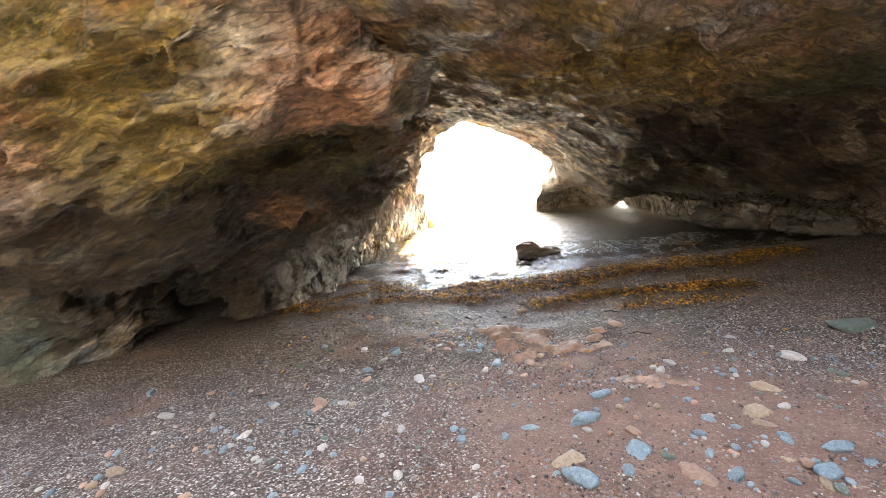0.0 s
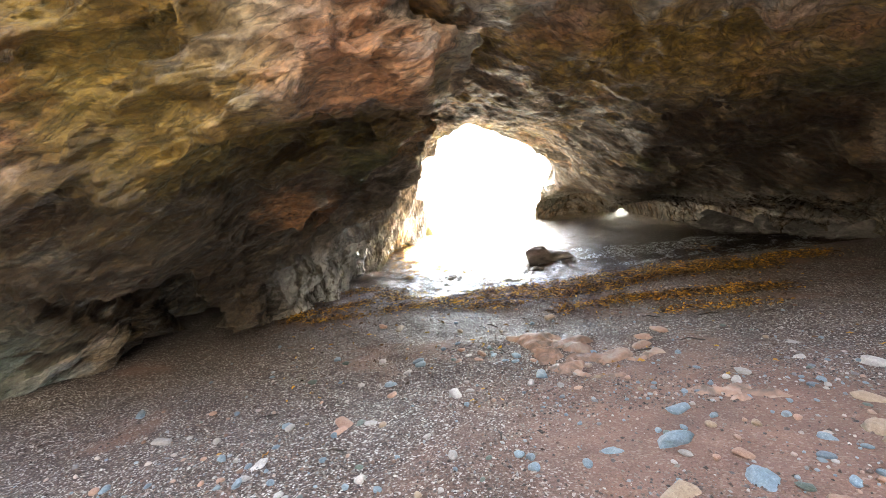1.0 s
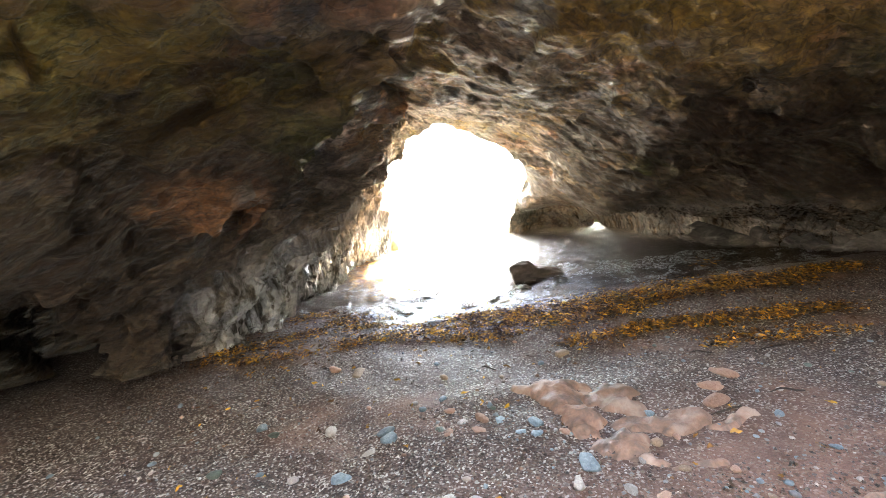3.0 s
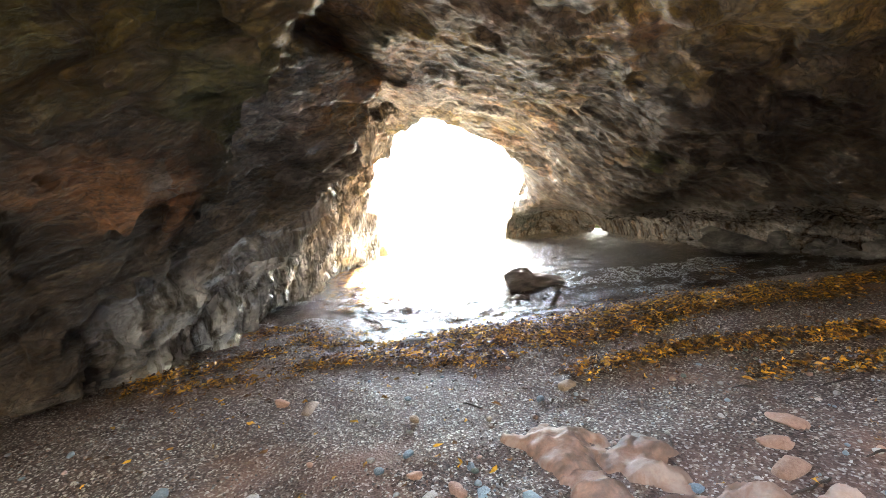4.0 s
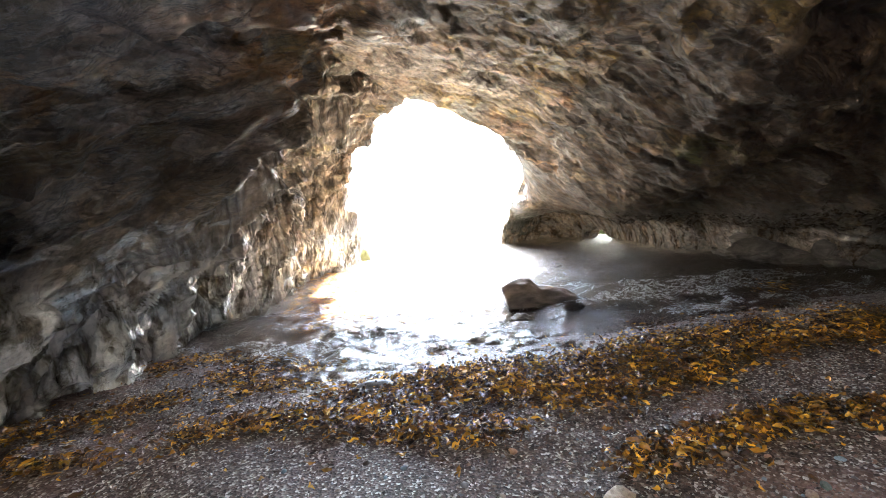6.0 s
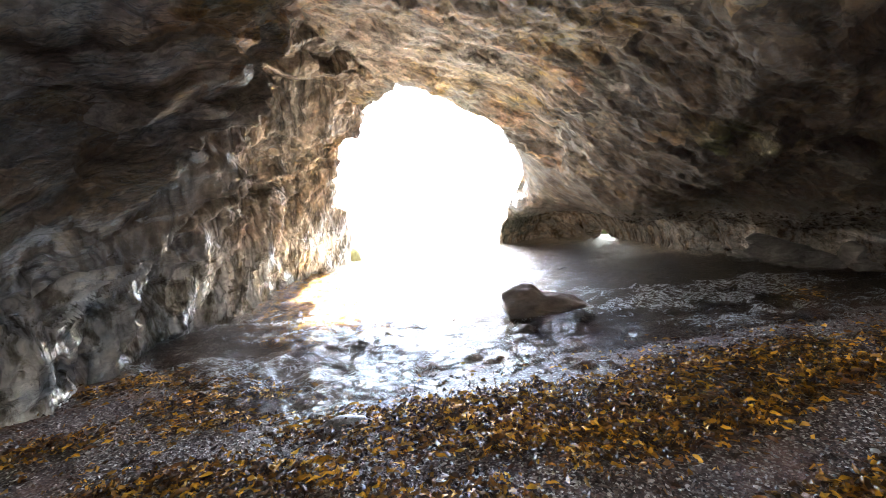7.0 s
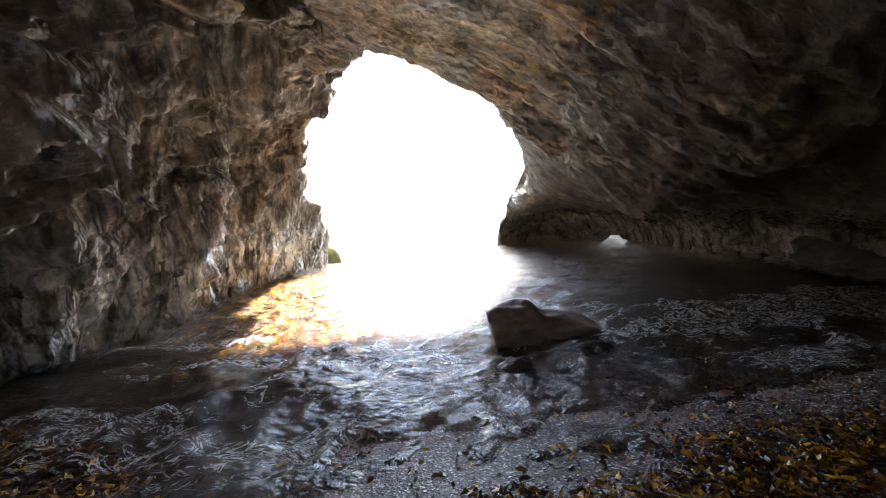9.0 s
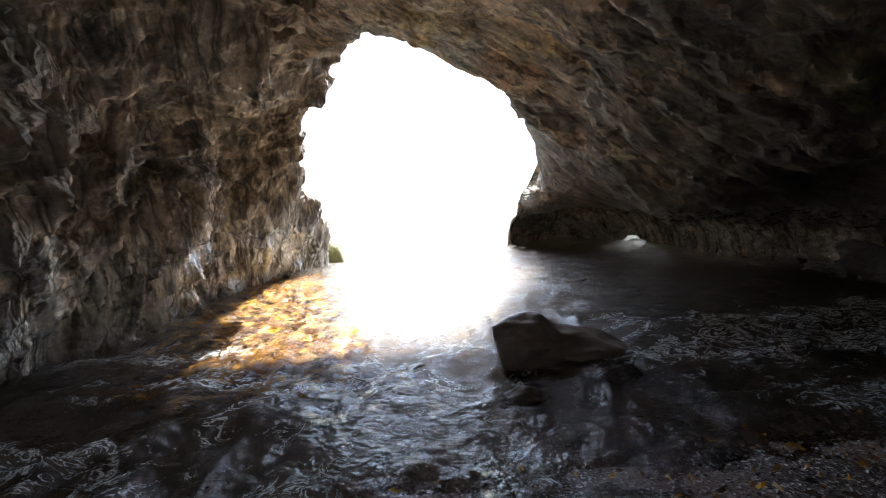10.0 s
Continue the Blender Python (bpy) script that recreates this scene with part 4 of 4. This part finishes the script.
gravel = scatter("gravel", 140000, (-4.5, 6.0, 0.7, 8.9), (0.010, 0.042), 5, GRAVEL, sand_free)
patchy = lambda x, y: step01(0.55 + 0.9 * fbm(np.stack([x * 1.3, y * 1.6, 0 * x], 1), 3, 99)) * np.clip(0.25 + 0.75 * (y < 3.4) * (x > 0.2) + 0.25 * (y < 3.6), 0, 1)
shingle = scatter("shingle", 5200, (-4.2, 4.6, 0.7, 6.4), (0.022, 0.065), 6, SHINGLE, patchy, True)
tagged(shingle, "scattered small blue-grey, pink and pale beach stones", "shingle", kind="stuff")
tagged(gravel, "loose wet brown and grey beach gravel", "gravel", kind="stuff")


# bedrock that breaks through the sand, boulders
def boulder(name, x, y, size, seed, material, label, z=None, turn=0, sink=0.0, rough=0.3, detail=4, category="rock", group="", block=1.0):
    me = stone_mesh(name, seed, 1.0, detail, rough, block)
    me.materials.append(material)
    ob = new(name, me)
    zz = float(ground_height(x, y)) if z is None else z
    ob.matrix_world = pose(x, y, zz - sink, 0, 0, turn) @ Matrix.Diagonal((*size, 1))
    return tagged(ob, label, category, group)


def outcrop(blobs, label, seed):
    """Bedrock that rises through the sand: rounded slabs side by side, each diving under the gravel at its rim."""
    bx, by = blobs[0][0], blobs[0][1]
    base = Vector((bx, by, float(ground_height(bx, by))))
    rock = new("bedrock_outcrop")
    rock.matrix_world = Matrix.Translation(base)
    for k, (x, y, lx, ly, up, turn) in enumerate(blobs):
        lx, ly, up = 0.8 * lx, 0.8 * ly, 0.9 * up
        reach = max(lx, ly) + 0.2
        n = int(2 * reach / 0.018)
        X, Y = np.meshgrid(np.linspace(x - reach, x + reach, n), np.linspace(y - reach, y + reach, n), indexing="ij")
        p = np.stack([X.ravel(), Y.ravel(), 0 * X.ravel() + seed + k], 1)
        wob = [0.13 * fbm(p * 2.6 + s, 4, seed).reshape(X.shape) for s in (0, 50)]
        a = radians(turn)
        u = (X + wob[0] - x) * math.cos(a) + (Y + wob[1] - y) * math.sin(a)
        v = -(X + wob[0] - x) * math.sin(a) + (Y + wob[1] - y) * math.cos(a)
        h = 1.15 * up * np.clip(1 - (u / lx) ** 2 - (v / ly) ** 2, 0, 1) ** 0.6
        h = h + (0.030 * ridged(p * (3.0, 6.5, 1), 4, seed + 3) + 0.014 * fbm(p * 9, 3, seed + 5)).reshape(X.shape) * step01(h / 0.05) - 0.012
        Z = ground_height(X, Y) - 0.035 + h
        f = grid_faces(n, n)
        f = f[(h.ravel()[f] > -0.004).any(1)]
        used, f = np.unique(f, return_inverse=True)
        co = np.stack([X, Y, Z], -1).reshape(-1, 3)[used] - np.array(base)
        mesh_object("slab", co, f.reshape(-1, 4), BEDROCK, rock)
    return tagged(rock, label, "rock", "bedrock outcrops")


outcrop([(0.82, 4.77, 0.36, 0.42, 0.09, 20), (1.16, 4.57, 0.34, 0.26, 0.08, 0), (0.74, 4.37, 0.26, 0.4, 0.1, -15), (0.86, 4.04, 0.36, 0.22, 0.09, -20), (1.26, 4.14, 0.42, 0.2, 0.08, -25), (1.72, 4.00, 0.36, 0.11, 0.06, -3), (1.01, 3.64, 0.24, 0.11, 0.06, -10), (0.83, 5.10, 0.22, 0.16, 0.05, 0)], "low water-worn outcrop of pink and orange bedrock", 3)
outcrop([(1.72, 2.94, 0.26, 0.12, 0.07, -10), (1.97, 2.79, 0.3, 0.1, 0.06, -16), (1.54, 2.80, 0.18, 0.08, 0.05, -6)], "small ridge of orange bedrock in red-brown sand", 9)

sea_rock = boulder("sea_boulder", 2.74, 9.88, (1.32, 0.84, 0.76), 67, BOULDER, "big wet brown boulder with a humped end, in the shallows", z=WATER - 0.36, turn=-10, rough=0.20, detail=5, block=0.94)
for v in sea_rock.data.vertices:  # a tall hump, a cleft and a lower, flatter shoulder
    x = v.co.x
    v.co.z *= 1 - 0.17 * step01((x + 0.12) / 0.25) - 0.05 * math.exp(-((x - 0.03) / 0.06) ** 2)
    v.co.y *= 1 + 0.15 * step01((x + 0.05) / 0.2)
for i, (x, y, l, turn) in enumerate([(2.25, 9.25, 0.36, 10), (2.7, 9.2, 0.30, 70), (3.1, 9.4, 0.3, 30), (0.65, 9.5, 0.34, 0), (0.95, 9.7, 0.2, 40), (0.3, 9.65, 0.3, 100), (-0.1, 9.8, 0.45, 25), (-0.45, 9.6, 0.28, 60)]):
    boulder("shore_rock", x, y, (l, l * 0.75, l * 0.55), 62 + i, DARK, "low wet dark rock awash in the shallows", turn=turn, sink=l * 0.24, rough=0.45, group="shore rocks")
boulder("wet_slab", 0.22, 7.42, (0.58, 0.45, 0.20), 66, RIB, "flat pale wet stone slab among the kelp", sink=0.12, turn=-15)
for i, (x, y, l, h, turn) in enumerate([(8.35, 10.9, 0.8, 0.50, -50), (8.75, 10.2, 0.9, 0.58, -60), (9.1, 9.4, 0.8, 0.45, -70), (9.3, 8.6, 0.8, 0.50, -70), (8.3, 11.7, 0.6, 0.35, -60)]):
    boulder("foot_rock", x, y, (l, 0.55, h), 70 + i, RIB, "pale grey scoured rock at the foot of the cave wall", z=WATER - 0.22, turn=turn, rough=0.9, detail=5, block=0.8)
boulder("algae_boulder", 9.9, 19.3, (3.0, 1.2, 2.0), 80, ALGAE, "sunlit pale green algae-covered boulder at the water's edge", z=WATER - 0.25, turn=-40)
boulder("headland_tip", 0.0, 17.3, (0.75, 1.0, 1.0), 81, TIP, "sunlit yellow-green rock at the foot of the sea arch", z=WATER - 0.35, turn=10)


# ---- kelp ----
def kelp_fronds(name, x, y, seed, length=(0.05, 0.15), width=(0.003, 0.008), lift=0.02, z=None, pile=0.0):
    """Curling ribbons thrown together; each frond tapers to both ends and is folded along its rib."""
    rng = np.random.default_rng(seed)
    pile = np.zeros(len(x)) + pile
    n, m = len(x), 4
    L = rng.uniform(*length, n)
    a = rng.normal(0, 1.0, n) + math.pi * rng.integers(0, 2, n)
    curl = rng.normal(0, 2.0, n)
    s = np.linspace(0, 1, m)
    ang = a[:, None] + curl[:, None] * s + 0.5 * np.sin(s * 9 + a[:, None])
    dx = np.cumsum(np.cos(ang), 1) * (L / m)[:, None]
    dy = np.cumsum(np.sin(ang), 1) * (L / m)[:, None]
    X, Y = x[:, None] + dx, y[:, None] + dy
    base = ground_height(X, Y) if z is None else np.full(X.shape, z)
    base = base + pile[:, None]
    Z = base + (0.010 + rng.random(n) ** 2 * lift)[:, None] + 0.022 * np.abs(np.sin(s * 5 + 3 * a[:, None])) * rng.random(n)[:, None]
    W = rng.uniform(*width, n)[:, None] * (0.35 + 0.9 * np.sin(np.pi * (0.12 + 0.8 * s)))
    px, py = -np.sin(ang) * W, np.cos(ang) * W
    roll = rng.uniform(-0.7, 0.7, (n, 1)) + 0.8 * np.sin(s * 4 + a[:, None])
    left = np.stack([X + px * np.cos(roll), Y + py * np.cos(roll), Z + np.abs(W * np.sin(roll)) + W * np.sin(roll)], -1)
    mid = np.stack([X, Y, Z + 0.3 * W], -1)
    right = np.stack([X - px * np.cos(roll), Y - py * np.cos(roll), Z + np.abs(W * np.sin(roll)) - W * np.sin(roll)], -1)
    v = np.stack([left, mid, right], 2)  # n, m, 3, 3
    i, j, k = np.meshgrid(np.arange(n), np.arange(m - 1), np.arange(2), indexing="ij")
    q = (i * m + j) * 3 + k
    f = np.stack([q, q + 3, q + 4, q + 1], -1).reshape(-1, 4)
    return mesh_object(name, v.reshape(-1, 3), f, KELP)


def heaps(points, step, wide, full, rng):
    """Clumps of weed along a line: their fronds' places, and how high each lies in its heap."""
    pts = np.array(points, float)
    fine = spline(pts, np.linspace(0, len(pts) - 1, 400))
    run = np.concatenate([[0], np.cumsum(np.linalg.norm(np.diff(fine, axis=0), axis=1))])
    out = []
    for s in np.arange(0, run[-1], step):
        if wave_noise(np.array([[s * 1.4, pts[0, 0] * 3.1, 0.5]]), 19)[0] < -0.35:
            continue  # a gap in the line
        x, y = np.interp(s, run, fine[:, 0]), np.interp(s, run, fine[:, 1])
        cx, cy = x + rng.normal(0, step * 0.7), y + rng.normal(0, wide)
        r, n = rng.uniform(0.05, 0.15), int(1.2 * full * rng.uniform(0.3, 1.6))
        u, v = rng.normal(0, r * 1.5, n), rng.normal(0, r * 0.5, n)
        up = 0.75 * r * np.exp(-(u / r / 1.5) ** 2 - (v / r / 0.5) ** 2) * rng.random(n)
        out.append(np.stack([cx + u, cy + v, up], 1))
    return np.concatenate(out)


FAR_WRACK = [  # lines of thrown-up weed along the beach: points, spacing, half width, fronds in a clump
    ([(7.06, 6.82), (5.60, 7.04), (4.69, 7.05), (3.96, 7.31), (3.14, 7.35), (2.35, 7.34)], 0.028, 0.13, 34),
    ([(5.84, 6.67), (4.36, 6.78), (3.59, 6.85), (2.72, 6.71), (2.30, 6.67)], 0.035, 0.10, 32),
    ([(2.49, 6.72), (1.62, 6.80), (1.13, 7.15), (0.66, 7.47)], 0.04, 0.09, 34),
    ([(4.83, 5.53), (3.57, 5.73), (2.96, 5.89), (2.39, 5.95), (1.92, 5.92), (1.52, 5.83)], 0.045, 0.06, 34),
    ([(4.02, 5.02), (2.83, 5.26), (2.43, 5.08), (1.83, 5.22)], 0.085, 0.10, 26),
    ([(-2.81, 7.10), (-2.05, 6.92), (-1.36, 6.82)], 0.07, 0.06, 28),
]
NEAR_WRACK = [
    ([(-1.22, 6.95), (-0.86, 7.08), (-0.29, 7.00), (0.16, 6.72), (0.48, 6.49), (0.93, 6.34), (1.29, 6.11)], 0.06, 0.06, 32),
    ([(-2.74, 7.36), (-2.27, 7.60), (-1.79, 7.77), (-1.32, 8.10), (-1.15, 8.45)], 0.05, 0.07, 30),
    ([(-0.96, 8.03), (-0.66, 7.77), (-0.11, 7.59), (0.53, 7.36), (0.98, 7.36), (1.73, 7.38), (2.18, 7.13)], 0.04, 0.10, 32),
    ([(-2.11, 8.61), (-1.66, 8.89), (-0.96, 8.67), (-0.39, 8.27)], 0.06, 0.09, 28),
    ([(0.35, 7.09), (1.16, 6.94), (2.01, 6.87), (2.65, 6.96)], 0.05, 0.10, 28),
    ([(0.90, 6.88), (1.43, 6.60), (2.20, 6.56)], 0.07, 0.08, 24),
]
WRACK = FAR_WRACK + NEAR_WRACK
rng = np.random.default_rng(23)
heap = np.concatenate([heaps(pts, step, wide, full, rng) for pts, step, wide, full in WRACK])
loose = np.stack([rng.uniform(-2.6, 6.0, 1600), rng.normal(7.4, 0.75, 1600), np.zeros(1600)], 1)
strays = np.stack([rng.uniform(-2.5, 4.5, 200), rng.uniform(3.2, 6.8, 200), np.zeros(200)], 1)
heap = np.concatenate([heap, loose[loose[:, 1] < 8.5], strays])
kelp = kelp_fronds("kelp", heap[:, 0], heap[:, 1], 31, (0.035, 0.12), (0.004, 0.0115), 0.03, pile=heap[:, 2])
tagged(kelp, "wet golden-brown kelp strewn in lines along the beach", "seaweed", kind="stuff")
drift_y = 9.9 + 5.6 * rng.random(6500) ** 1.3
drift_x = rng.normal(0.12, 0.40, 6500) - 0.20 * (drift_y - 10.3)
float_kelp = kelp_fronds("floating_kelp", drift_x, drift_y, 37, (0.15, 0.4), (0.010, 0.024), 0.03, WATER - 0.13)
tagged(float_kelp, "sunlit orange kelp under the shallow water", "seaweed", kind="stuff")
clump_x, clump_y = rng.normal(6.3, 0.22, 120), rng.normal(9.0, 0.12, 120)
clump = kelp_fronds("kelp_clump", clump_x, clump_y, 41, lift=0.12, z=WATER)
tagged(clump, "clump of yellow-brown kelp awash by the water's edge", "seaweed", kind="stuff")


# ---- driftwood twigs ----
def twig(x, y, length, turn, bend, thick=0.006):
    """A thin, crooked stick, tapering to both ends, lying on the gravel."""
    s = np.linspace(0, 1, 9)
    a = radians(turn) + bend * (s - 0.5) + 0.25 * np.sin(s * 11 + x * 5)
    px, py = x + np.cumsum(np.cos(a)) * length / 9, y + np.cumsum(np.sin(a)) * length / 9
    pz = ground_height(px, py) + 0.022 + 0.012 * np.sin(s * 5)
    th = np.linspace(0, 2 * math.pi, 6, endpoint=False)
    r = thick * (0.45 + 0.9 * np.sin(np.pi * (0.1 + 0.7 * s)))[:, None]
    v = np.stack([px[:, None] - np.sin(a)[:, None] * r * np.cos(th), py[:, None] + np.cos(a)[:, None] * r * np.cos(th), pz[:, None] + r * np.sin(th)], -1)
    i, j = np.meshgrid(np.arange(8), np.arange(6), indexing="ij")
    f = np.stack([i * 6 + j, (i + 1) * 6 + j, (i + 1) * 6 + (j + 1) % 6, i * 6 + (j + 1) % 6], -1).reshape(-1, 4)
    return tagged(mesh_object("twig", v.reshape(-1, 3), f, STICK), "thin dark crooked twig lying on the gravel", "twig", "driftwood twigs")


for x, y, length, turn, bend in [(-0.17, 2.75, 0.20, 80, 0.6), (1.55, 4.05, 0.34, 8, 0.5), (2.15, 4.15, 0.30, -12, -0.4), (2.9, 4.9, 0.45, 10, 0.5), (2.3, 5.1, 0.25, -20, 0.8), (-2.4, 4.1, 0.22, 15, 0.4),
                                   (-1.5, 3.2, 0.18, -8, 0.9), (-0.6, 4.3, 0.15, 60, 0.5), (3.6, 4.6, 0.30, 20, -0.6), (0.3, 5.6, 0.18, -30, 0.7)]:
    twig(x, y, length, turn, bend)
